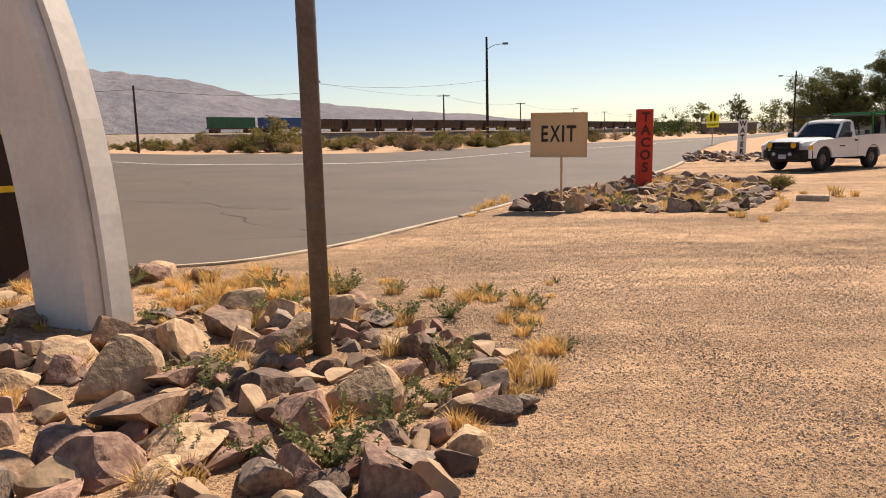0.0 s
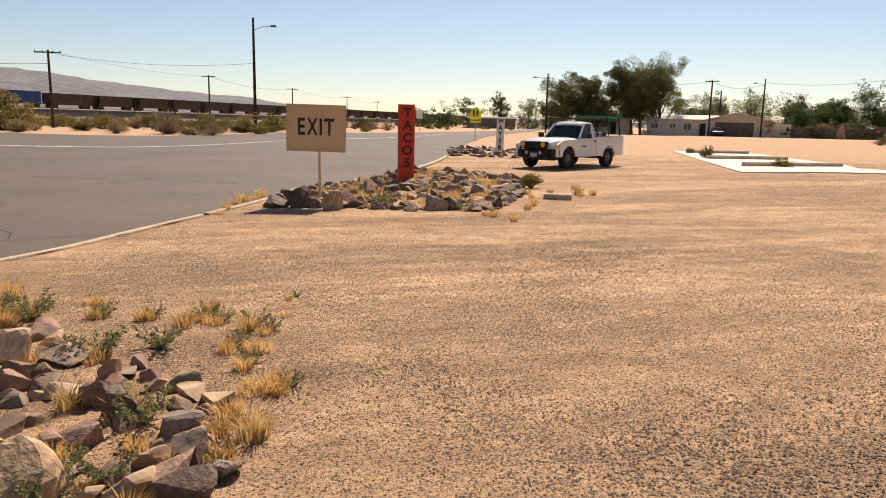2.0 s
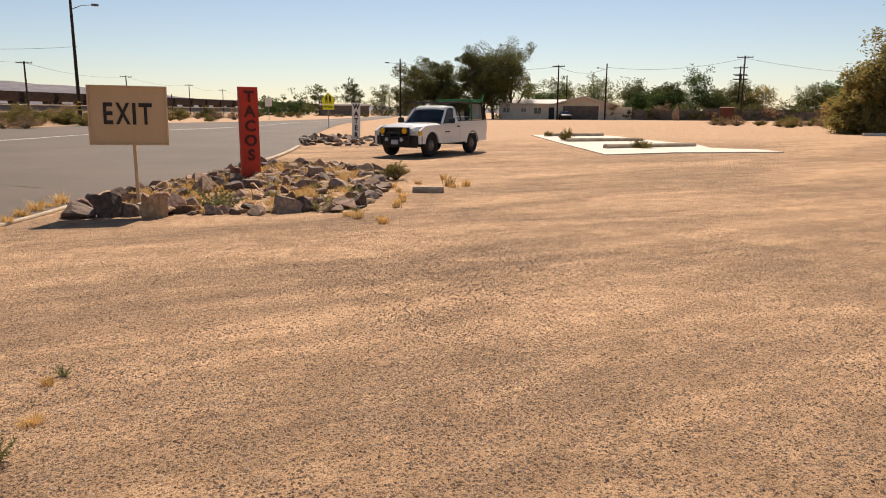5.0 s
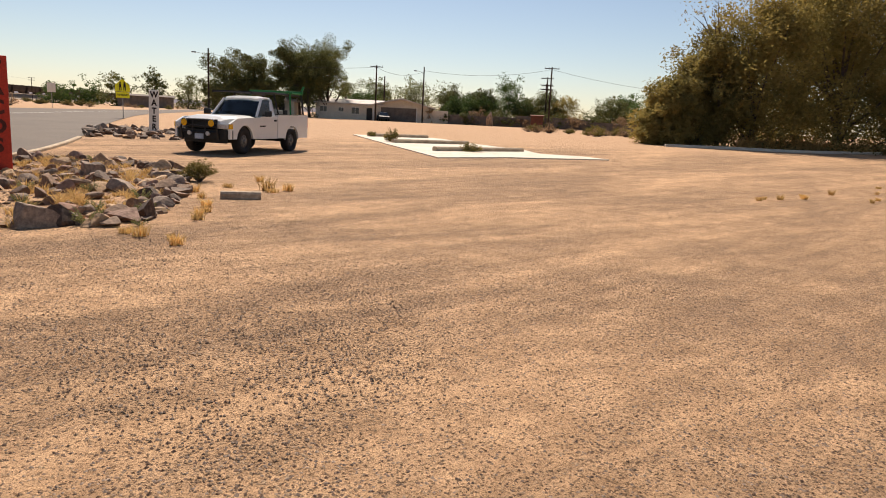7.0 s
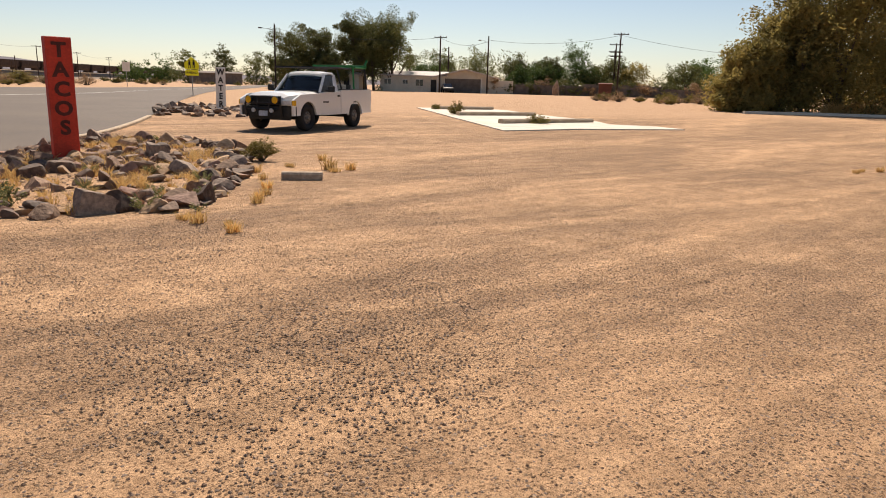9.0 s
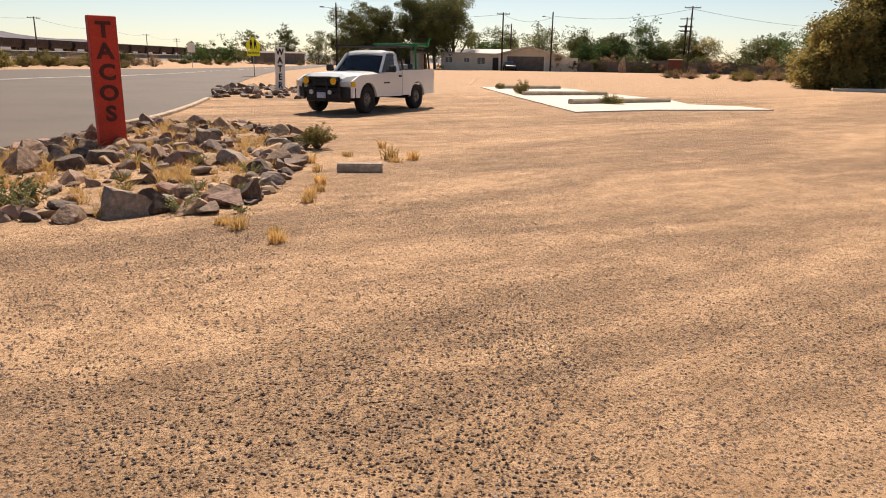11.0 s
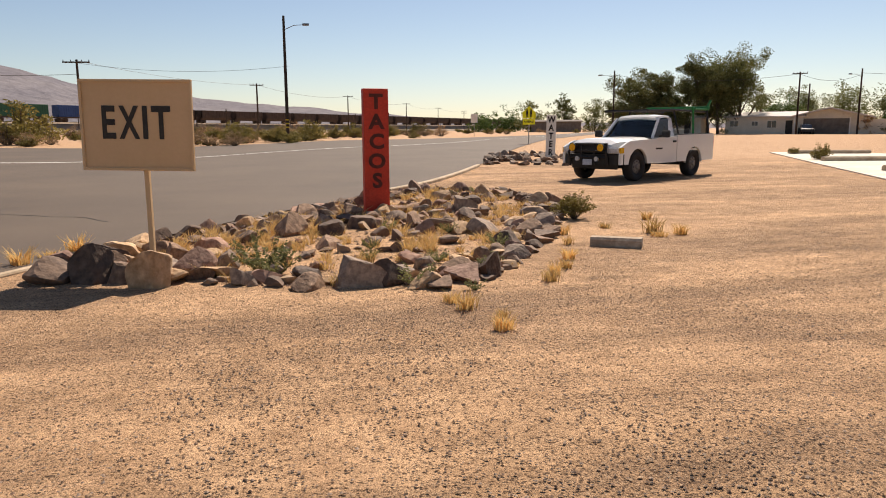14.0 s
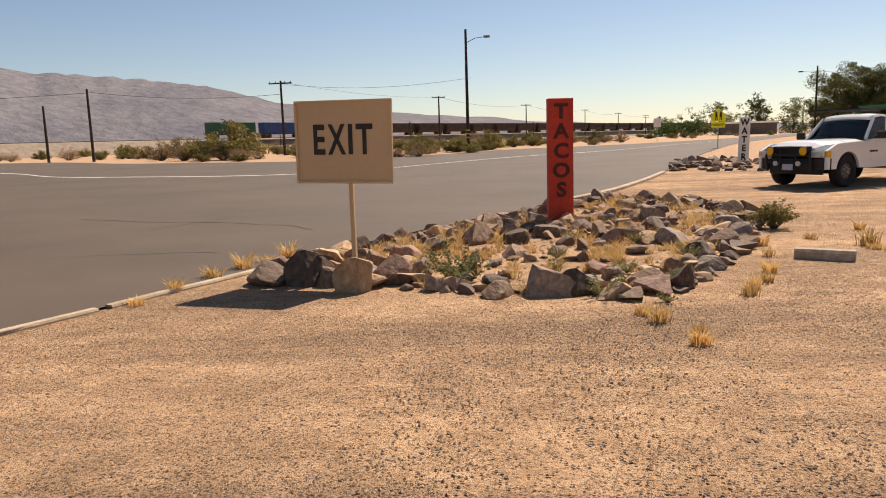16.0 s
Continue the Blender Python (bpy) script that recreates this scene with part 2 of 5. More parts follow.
M = dict(
    ground=ground_material(), asphalt=asphalt_material(),
    paint_line=material("road_paint", (0.55, 0.53, 0.48), (0.75, 0.72, 0.66), 2, 0.7, fine=60),
    concrete=material("pale_concrete", (0.58, 0.50, 0.40), (0.74, 0.66, 0.55), 1.2, 0.9, fine=30),
    kerb=material("kerb_concrete", (0.36, 0.265, 0.175), (0.56, 0.44, 0.31), 3, 0.9, fine=25),
    crack=material("crack_tar", (0.02, 0.018, 0.016), (0.05, 0.042, 0.036), 6, 0.9),
    board=material("tan_board_paint", (0.52, 0.36, 0.20), (0.57, 0.40, 0.235), 1.5, 0.6, fine=25, relief=0.05, depth=0.003, speck=0.07),
    black=material("black_paint", (0.016, 0.014, 0.013), (0.035, 0.03, 0.027), 6, 0.55, fine=30, relief=0.1),
    maroon=material("faded_dark_lettering", (0.055, 0.012, 0.008), (0.11, 0.022, 0.014), 6, 0.6, fine=30, relief=0.1),
    red=material("weathered_red_paint", (0.42, 0.03, 0.014), (0.58, 0.055, 0.025), 3, 0.55, fine=35, relief=0.2, depth=0.004),
    white=material("white_paint", (0.70, 0.66, 0.59), (0.80, 0.77, 0.71), 3, 0.55, fine=25, relief=0.1, depth=0.003, speck=0.2),
    stucco=material("white_stucco", (0.60, 0.54, 0.47), (0.74, 0.68, 0.60), 1.6, 0.85, fine=18, relief=0.25, depth=0.006, speck=0.15),
    darkpanel=material("dark_brown_panel", (0.022, 0.010, 0.006), (0.035, 0.016, 0.010), 2, 0.6),
    yellow=material("yellow_paint", (0.62, 0.40, 0.02), (0.72, 0.48, 0.03), 2, 0.5, relief=0.05),
    sign_yellow=material("sign_yellow_green", (0.88, 0.80, 0.01), (0.95, 0.88, 0.02), 2, 0.4, relief=0.02),
    pole_paint=material("brown_steel", (0.10, 0.072, 0.055), (0.16, 0.12, 0.092), 5, 0.6, fine=30, relief=0.2, depth=0.003),
    timber=material("dark_timber", (0.035, 0.024, 0.018), (0.075, 0.052, 0.038), 3, 0.9, fine=20),
    steel=material("dull_steel", (0.25, 0.24, 0.23), (0.36, 0.35, 0.33), 3, 0.45, 0.8, relief=0.05),
    wire=material("wire", (0.05, 0.05, 0.05), (0.09, 0.09, 0.09), 3, 0.6, relief=0),
    grass=material("dry_straw", (0.60, 0.38, 0.13), (0.78, 0.55, 0.25), 3, 0.9, relief=0, vary=0.25, translucent=0.35),
    weed=material("grey_green_weed", (0.15, 0.16, 0.065), (0.27, 0.26, 0.11), 4, 0.9, relief=0, vary=0.2, translucent=0.3),
    creosote=material("creosote_leaf", (0.15, 0.13, 0.035), (0.30, 0.24, 0.075), 1.5, 0.9, relief=0, vary=0.3, translucent=0.25),
    dryshrub=material("dry_shrub", (0.30, 0.20, 0.11), (0.42, 0.29, 0.17), 2, 0.9, relief=0, vary=0.2, translucent=0.2),
    leaf_dark=material("dark_green_leaf", (0.095, 0.11, 0.036), (0.21, 0.21, 0.072), 0.5, 0.8, relief=0, vary=0.2, translucent=0.25),
    leaf_bright=material("green_leaf", (0.06, 0.11, 0.025), (0.12, 0.17, 0.045), 0.6, 0.8, relief=0, vary=0.2, translucent=0.3),
    tamarisk=material("tamarisk_foliage", (0.17, 0.15, 0.05), (0.44, 0.345, 0.11), 0.35, 0.9, relief=0, vary=0.12, translucent=0.45),
    bark=material("bark", (0.09, 0.065, 0.048), (0.17, 0.13, 0.10), 3, 0.95, fine=20, relief=0.6, depth=0.02),
    truck=material("white_car_paint", (0.70, 0.69, 0.67), (0.77, 0.76, 0.74), 1.2, 0.3, relief=0, coat=0.6, spec=0.5, speck=0.08),
    trim=material("black_plastic", (0.012, 0.012, 0.013), (0.022, 0.022, 0.022), 5, 0.5, relief=0.05),
    rubber=material("tyre_rubber", (0.018, 0.016, 0.015), (0.04, 0.034, 0.03), 6, 0.85, fine=60),
    rim=material("dusty_grey_rim", (0.16, 0.14, 0.125), (0.26, 0.24, 0.22), 6, 0.5, 0.6),
    chrome=material("chrome", (0.6, 0.6, 0.6), (0.75, 0.75, 0.75), 3, 0.15, 1.0, relief=0),
    amber=material("amber_lens", (0.75, 0.38, 0.01), (0.85, 0.48, 0.02), 3, 0.2, relief=0),
    lens=material("lamp_lens", (0.45, 0.46, 0.46), (0.62, 0.63, 0.63), 20, 0.12, relief=0, spec=0.6),
    green=material("green_paint", (0.015, 0.15, 0.035), (0.02, 0.21, 0.05), 3, 0.45, relief=0.05),
    interior=material("dark_interior", (0.03, 0.028, 0.026), (0.06, 0.055, 0.05), 3, 0.8),
    plate=material("plate_blue_white", (0.35, 0.40, 0.48), (0.5, 0.55, 0.62), 9, 0.4, relief=0),
    wall=material("cream_house_wall", (0.62, 0.54, 0.43), (0.74, 0.66, 0.54), 1.0, 0.9),
    roof=material("house_roof", (0.52, 0.46, 0.41), (0.66, 0.60, 0.55), 1.5, 0.8, fine=12),
    darkwin=material("dark_window", (0.03, 0.035, 0.04), (0.05, 0.055, 0.06), 2, 0.15, relief=0, spec=0.6),
    old_wood=material("weathered_brown_block", (0.30, 0.22, 0.15), (0.48, 0.37, 0.27), 6, 0.9, fine=25),
    fence=material("grey_fence_wood", (0.12, 0.10, 0.085), (0.22, 0.18, 0.15), 1.2, 0.9, fine=15),
    hopper=material("dark_rail_car", (0.045, 0.032, 0.027), (0.085, 0.06, 0.048), 0.6, 0.85, fine=6),
    rust=material("rust_red_steel", (0.12, 0.045, 0.03), (0.17, 0.07, 0.045), 1.0, 0.9),
    cgreen=material("container_green", (0.015, 0.075, 0.045), (0.025, 0.10, 0.06), 0.5, 0.6, fine=6),
    cblue=material("container_blue", (0.02, 0.05, 0.16), (0.03, 0.075, 0.22), 0.5, 0.6, fine=6),
    ballast=material("ballast", (0.24, 0.18, 0.13), (0.36, 0.28, 0.21), 0.8, 0.95, fine=8),
    # the haze of distance is mixed into this grey-violet base colour
    mountain=material("haze_tinted_mountain", (0.165, 0.155, 0.175), (0.24, 0.22, 0.225), 0.004, 1.0, fine=0.03, relief=0.6, depth=12, spec=0.0),
    pane=glass_material("window_glass", (0.55, 0.62, 0.60)),
)
ROCK_TONES = [
    material("brown_rock", (0.13, 0.078, 0.052), (0.36, 0.235, 0.155), 5, 0.85, fine=7, relief=0.45, depth=0.03, speck=0.4, vary=0.22),
    material("dark_rock", (0.065, 0.042, 0.031), (0.19, 0.125, 0.088), 5, 0.8, fine=7, relief=0.45, depth=0.03, speck=0.4, vary=0.25),
    material("tan_rock", (0.30, 0.19, 0.105), (0.62, 0.43, 0.27), 5, 0.9, fine=7, relief=0.45, depth=0.03, speck=0.4, vary=0.2),
    material("pink_rock", (0.17, 0.09, 0.066), (0.43, 0.275, 0.20), 5, 0.9, fine=7, relief=0.45, depth=0.03, speck=0.4, vary=0.2),
    material("grey_rock", (0.13, 0.096, 0.076), (0.38, 0.285, 0.215), 5, 0.85, fine=7, relief=0.45, depth=0.03, speck=0.4, vary=0.2),
]
ROCK_WORDS = ["brown", "dark basalt-like", "pale tan", "pinkish brown", "grey"]


# ---- building helpers ----
def ter(x, y):
    """Height of the land: level on the lot, rising very gently beyond it."""
    d = math.hypot(x - 3, y - 5)
    s = max(0.0, min(d, 70.0) - 9.0)
    return 0.008 * s * s / (s + 4.0)


def part(name, bm, mat, parent=None, label="", smooth=False):
    me = bpy.data.meshes.new(name)
    bmesh.ops.recalc_face_normals(bm, faces=bm.faces[:]) if len(bm.faces) < 6000 else None
    bm.to_mesh(me)
    bm.free()
    me.materials.append(mat)
    if smooth:
        me.polygons.foreach_set("use_smooth", [True] * len(me.polygons))
    ob = new(name, me)
    ob.parent = parent
    if label:
        ob["label"] = label
    return ob


def empty(name, m, label, category, group="", kind=""):
    ob = new(name)
    ob.empty_display_size = 0.2
    ob.matrix_world = m
    return tagged(ob, label, category, group, kind)


def add_box(bm, c, s, m=None, bevel=0.0):
    """A box of size s at c, edges rounded by bevel."""
    made = bmesh.ops.create_cube(bm, size=1.0)["verts"]
    bmesh.ops.scale(bm, vec=s, verts=made)
    bmesh.ops.translate(bm, vec=c, verts=made)
    if bevel:
        edges = list({e for v in made for e in v.link_edges})
        made = list({v for f in bmesh.ops.bevel(bm, geom=edges, offset=bevel, segments=1, affect="EDGES")["faces"] for v in f.verts} | {v for v in made if v.is_valid})
    if m is not None:
        bmesh.ops.transform(bm, matrix=m, verts=made)
    return made


def box(c, s, m=None, bevel=0.0):
    bm = bmesh.new()
    add_box(bm, c, s, m, bevel)
    return bm


def add_tube(bm, points, radii, n=8, cap=True):
    """A round tube through points with a radius at each."""
    pts = [Vector(p) for p in points]
    rings = []
    for i, p in enumerate(pts):
        way = (pts[min(i + 1, len(pts) - 1)] - pts[max(i - 1, 0)]).normalized()
        side = way.cross(Vector((0, 0, 1)) if abs(way.z) < 0.9 else Vector((1, 0, 0))).normalized()
        up = side.cross(way)
        r = radii[i] if hasattr(radii, "__len__") else radii
        rings.append([bm.verts.new(p + r * (math.cos(a) * side + math.sin(a) * up)) for a in (2 * math.pi * k / n for k in range(n))])
    for a, b in zip(rings, rings[1:]):
        for k in range(n):
            bm.faces.new((a[k], a[(k + 1) % n], b[(k + 1) % n], b[k]))
    if cap:
        bm.faces.new(rings[0][::-1])
        bm.faces.new(rings[-1])


def tube(points, radii, n=8):
    bm = bmesh.new()
    add_tube(bm, points, radii, n)
    return bm


def prism(outline, depth, m=None):
    """An outline in the x, z plane pushed from y = 0 to y = depth."""
    bm = bmesh.new()
    a = [bm.verts.new((x, 0, z)) for x, z in outline]
    b = [bm.verts.new((x, depth, z)) for x, z in outline]
    n = len(a)
    bm.faces.new(a)
    bm.faces.new(b[::-1])
    for i in range(n):
        bm.faces.new((a[i], b[i], b[(i + 1) % n], a[(i + 1) % n]))
    if m is not None:
        bm.transform(m)
    bmesh.ops.triangulate(bm, faces=[f for f in bm.faces if len(f.verts) > 4])
    return bm


def loft(sections):
    """A skin over closed sections of equal length."""
    bm = bmesh.new()
    rings = [[bm.verts.new(p) for p in s] for s in sections]
    n = len(rings[0])
    for a, b in zip(rings, rings[1:]):
        for k in range(n):
            bm.faces.new((a[k], a[(k + 1) % n], b[(k + 1) % n], b[k]))
    bm.faces.new(rings[0][::-1])
    bm.faces.new(rings[-1])
    bmesh.ops.triangulate(bm, faces=[f for f in bm.faces if len(f.verts) > 4])
    return bm


def lettering(name, text, size, mat, parent, m, bold=0.0, depth=0.004, wide=1.0):
    cu = bpy.data.curves.new(name, "FONT")
    cu.body, cu.size, cu.extrude, cu.offset = text, size, depth, bold
    cu.align_x, cu.align_y, cu.resolution_u = "CENTER", "CENTER", 3
    tmp = new(name + "_outline", cu)
    me = bpy.data.meshes.new_from_object(tmp.evaluated_get(bpy.context.evaluated_depsgraph_get()))
    bpy.data.objects.remove(tmp)
    me.materials.clear()
    me.materials.append(mat)
    ob = new(name, me)
    ob.parent = parent
    ob.matrix_local = m @ Matrix.Diagonal((wide, 1, 1, 1))
    return ob


def mesh_object(name, verts, faces, mat, parent=None):
    me = bpy.data.meshes.new(name)
    me.from_pydata(verts, [], faces)
    me.materials.append(mat)
    ob = new(name, me)
    ob.parent = parent
    return ob


# ---- the land ----
def land():
    radii = [0, 1, 2, 3, 4, 5, 6, 7, 8, 9, 10, 11, 12, 13.5, 15, 17, 19, 22, 25, 29, 34, 40, 47, 55, 64, 70, 76, 90, 120, 180, 300, 600, 1200, 2600, 4200]
    n = 96
    verts, faces = [(3, 5, 0)], []
    for r in radii[1:]:
        for k in range(n):
            a = 2 * math.pi * k / n
            x, y = 3 + r * math.sin(a), 5 + r * math.cos(a)
            small = 0.02 * noise.noise((x * 0.35, y * 0.35, 0)) if r < 60 else 0
            verts.append((x, y, ter(x, y) + min(small, 0.0)))
    for k in range(n):
        faces.append((0, 1 + (k + 1) % n, 1 + k))
    for i in range(len(radii) - 2):
        for k in range(n):
            a, b = 1 + i * n, 1 + (i + 1) * n
            faces.append((a + k, a + (k + 1) % n, b + (k + 1) % n, b + k))
    ob = mesh_object("ground", verts, faces, M["ground"])
    ob.data.polygons.foreach_set("use_smooth", [True] * len(faces))
    ob.data.flip_normals() if ob.data.polygons[5].normal.z < 0 else None
    return tagged(ob, "sandy desert ground with worn gravel patches and tyre tracks", "ground", kind="structure")


NEAR_EDGE = [(-40, -24), (-22, -4), (-8.5, 8.0), (-3.75, 9.0), (-2.4, 9.45), (-1.36, 10.7), (-0.55, 12.3), (0.35, 14.05), (0.92, 15.2), (2.0, 17.4), (4.6, 21.7), (7.36, 25.9), (8.9, 29.2), (11, 34.5), (19, 54.5), (30, 78), (58, 132), (118, 250), (240, 470)]
FAR_EDGE = [(-95, 100), (-70, 92), (-41, 80), (-26, 65), (-18, 61), (-11.5, 58), (-7, 57), (-3.5, 58.5), (-0.5, 62), (3, 68), (8, 75), (13.5, 79), (17, 82), (22, 87.5), (36, 108), (52, 135), (82, 192), (150, 320), (275, 560)]


def lerp_edge(f):
    return [(a[0] + f * (b[0] - a[0]), a[1] + f * (b[1] - a[1])) for a, b in zip(NEAR_EDGE, FAR_EDGE)]


def smooth_line(pts, steps=8):
    out = []
    for i in range(len(pts) - 1):
        p = [Vector(pts[max(0, min(len(pts) - 1, j))]) for j in (i - 1, i, i + 1, i + 2)]
        for s in range(steps):
            t = s / steps
            out.append(0.5 * (2 * p[1] + (p[2] - p[0]) * t + (2 * p[0] - 5 * p[1] + 4 * p[2] - p[3]) * t * t + (3 * p[1] - p[0] - 3 * p[2] + p[3]) * t ** 3))
    return out + [Vector(pts[-1])]


def strip(name, left, right, cross, lift, mat, ragged=0.0):
    verts, faces = [], []
    for i, (a, b) in enumerate(zip(left, right)):
        for k in range(cross + 1):
            p = a.lerp(b, k / cross)
            if ragged and k == 0:
                p = p + (a - b).normalized() * ragged * noise.noise((p.x * 0.8, p.y * 0.8, 3))
            verts.append((p.x, p.y, ter(p.x, p.y) + lift))
    c = cross + 1
    for i in range(len(left) - 1):
        for k in range(cross):
            faces.append((i * c + k, i * c + k + 1, (i + 1) * c + k + 1, (i + 1) * c + k))
    ob = mesh_object(name, verts, faces, mat)
    ob.data.flip_normals() if ob.data.polygons[0].normal.z < 0 else None
    return ob


def stretch(f):
    return smooth_line(lerp_edge(f), 14)


def road():
    ob = strip("road", stretch(0), stretch(1), 10, 0.022, M["asphalt"], 0.25)
    tagged(ob, "worn grey-brown asphalt road with fine cracks", "road", kind="structure")
    line = strip("road_line", stretch(0.597), stretch(0.604), 1, 0.027, M["paint_line"])
    tagged(line, "thin worn white edge line on asphalt", "road marking", kind="structure")
    # cracks: thin crooked ribbons of tar
    rng = random.Random(5)
    for (x0, y0, ang, length) in ((-0.36, 11.79, 158, 7.15), (-3.05, 15.78, 150, 7.8), (-2.03, 11.77, 110, 5.2), (0.31, 17.25, 165, 9.1), (-5.35, 16.19, 40, 7.8), (1.1, 19.57, 150, 6.5), (-7.1, 23.02, 150, 10.4)):
        pts, p, a = [], Vector((x0, y0)), radians(ang)
        while length > 0:
            pts.append(p.copy())
            a += rng.uniform(-0.35, 0.35) - 0.15 * (a - radians(ang))
            p = p + 0.25 * Vector((math.cos(a), math.sin(a)))
            length -= 0.25
        wid = [rng.uniform(0.008, 0.022) for _ in pts]
        left = [q + w * Vector((0.7, 0.7)) for q, w in zip(pts, wid)]
        right = [q - w * Vector((0.7, 0.7)) for q, w in zip(pts, wid)]
        c = strip("road_crack", left, right, 1, 0.026, M["crack"])
        tagged(c, "dark crooked crack in the asphalt", "crack", "cracks in the road", "structure")


def kerb(name, pts, width, height, label, mat="kerb", steps=6):
    line = smooth_line(pts, steps)
    sections = []
    for i, p in enumerate(line):
        way = (line[min(i + 1, len(line) - 1)] - line[max(i - 1, 0)]).normalized()
        side = Vector((-way.y, way.x)) * width / 2
        z = ter(p.x, p.y)
        b = 0.02
        o, q = p + side, p - side
        oi, qi = p + side * 0.8, p - side * 0.8
        sections.append([(o.x, o.y, z - 0.1), (o.x, o.y, z + height - b), (oi.x, oi.y, z + height), (qi.x, qi.y, z + height), (q.x, q.y, z + height - b), (q.x, q.y, z - 0.1)])
    ob = part(name, loft(sections), M[mat])
    return tagged(ob, label, "kerb", kind="structure")


# ---- rocks and plants ----
def rock_mesh(name, seed, flat):
    rng = random.Random(seed)
    bm = bmesh.new()
    bmesh.ops.create_icosphere(bm, subdivisions=3, radius=1.0)
    cuts = []
    for _ in range(9):
        n = Vector((rng.gauss(0, 1), rng.gauss(0, 1), rng.gauss(0, 0.8))).normalized()
        cuts.append((n, rng.uniform(0.34, 0.74)))
    off = Vector((rng.uniform(0, 50), rng.uniform(0, 50), rng.uniform(0, 50)))
    for v in bm.verts:
        p = v.co.copy()
        for n, d in cuts:
            over = p.dot(n) - d
            if over > 0:
                p -= n * over * 1.0
        p *= 1 + 0.04 * noise.noise(p * 2.2 + off) + 0.03 * noise.noise(p * 7 + off)
        v.co = Vector((p.x * 0.85, p.y * 0.72, p.z * 0.72 * flat))
    me = bpy.data.meshes.new(name)
    bm.to_mesh(me)
    bm.free()
    return me


ROCKS = [[rock_mesh("rock", 31 * i + 7, f) for i, f in enumerate((0.65, 0.5, 0.8, 0.45, 0.6, 0.95, 0.55, 0.72))] for _ in range(1)][0]
ROCK_DATA = {}


def place_rock(x, y, width, tone, rng, group, sink=0.28, joined=None):
    k = rng.randrange(len(ROCKS))
    if (k, tone) not in ROCK_DATA:
        me = ROCKS[k].copy()
        me.materials.clear()
        me.materials.append(ROCK_TONES[tone])
        ROCK_DATA[k, tone] = me
    s = width / 1.15
    m = pose(x, y, ter(x, y) + 0.2 * s * (1 - sink), rng.uniform(-16, 16), rng.uniform(-16, 16), rng.uniform(0, 360)) @ Matrix.Diagonal((s, s * rng.uniform(0.8, 1.25), s * rng.uniform(0.9, 1.35), 1))
    if joined is not None:
        joined.append((k, tone, m))
        return None
    ob = new("rock", ROCK_DATA[k, tone])
    ob.matrix_world = m
    size = "large" if width > 0.36 else "small" if width < 0.2 else "middling"
    tagged(ob, f"{size} angular {ROCK_WORDS[tone]} rock lying in a rock border", "rock", group)
    return ob


def inside(poly, x, y):
    hit = False
    for (x0, y0), (x1, y1) in zip(poly, poly[1:] + poly[:1]):
        if (y0 > y) != (y1 > y) and x < (x1 - x0) * (y - y0) / (y1 - y0) + x0:
            hit = not hit
    return hit


def blades(verts, faces, x, y, z, count, height, spread, rng, width=0.006, droop=0.5):
    """Thin bent blades rising from one root."""
    for _ in range(count):
        a = rng.uniform(0, 2 * math.pi)
        r = spread * math.sqrt(rng.random())
        h = height * rng.uniform(0.5, 1.1)
        lean = rng.uniform(0.1, 1.0) * droop * h
        bx, by = x + 0.45 * r * math.cos(a), y + 0.45 * r * math.sin(a)
        dx, dy = math.cos(a), math.sin(a)
        b = rng.uniform(0, math.pi)
        wx, wy = width * math.cos(b), width * math.sin(b)
        i = len(verts)
        mx, my = bx + 0.35 * lean * dx, by + 0.35 * lean * dy
        tx, ty = bx + lean * dx + r * 0.3 * dx, by + lean * dy + r * 0.3 * dy
        verts += [(bx - wx, by - wy, z), (bx + wx, by + wy, z), (mx + wx * 0.8, my + wy * 0.8, z + 0.6 * h), (mx - wx * 0.8, my - wy * 0.8, z + 0.6 * h), (tx, ty, z + h)]
        faces += [(i, i + 1, i + 2, i + 3), (i + 3, i + 2, i + 4)]


def leaf_cards(verts, faces, c, r, count, size, rng, flat=0.8, shell=0.5):
    """Small leaf sprigs scattered through an uneven lump."""
    for _ in range(count):
        d = Vector((rng.gauss(0, 1), rng.gauss(0, 1), rng.gauss(0, 1))).normalized()
        k = r * (shell + (1 - shell) * rng.random()) if rng.random() < 0.75 else r * rng.random()
        p = c + Vector((d.x * k, d.y * k, d.z * k * flat))
        u = Vector((rng.gauss(0, 1), rng.gauss(0, 1), rng.gauss(0, 0.7))).normalized()
        v = u.cross(Vector((rng.gauss(0, 1), rng.gauss(0, 1), rng.gauss(0, 1)))).normalized()
        s = size * rng.uniform(0.5, 1.3)
        i = len(verts)
        verts += [p - u * s, p - v * s * 0.42, p + u * s, p + v * s * 0.42]
        faces.append((i, i + 1, i + 2, i + 3))


def tuft_mesh(name, seed, count, height, spread, mat, droop=0.6):
    rng = random.Random(seed)
    verts, faces = [], []
    for _ in range(3):
        blades(verts, faces, rng.uniform(-0.3, 0.3) * spread, rng.uniform(-0.3, 0.3) * spread, -0.01, count // 3, height, spread, rng, 0.006, droop)
    me = bpy.data.meshes.new(name)
    me.from_pydata(verts, [], faces)
    me.materials.append(mat)
    return me


TUFTS = [tuft_mesh("dry_grass_tuft", 11 + i, 90, h, s, M["grass"]) for i, (h, s) in enumerate(((0.15, 0.14), (0.11, 0.18), (0.18, 0.16)))]


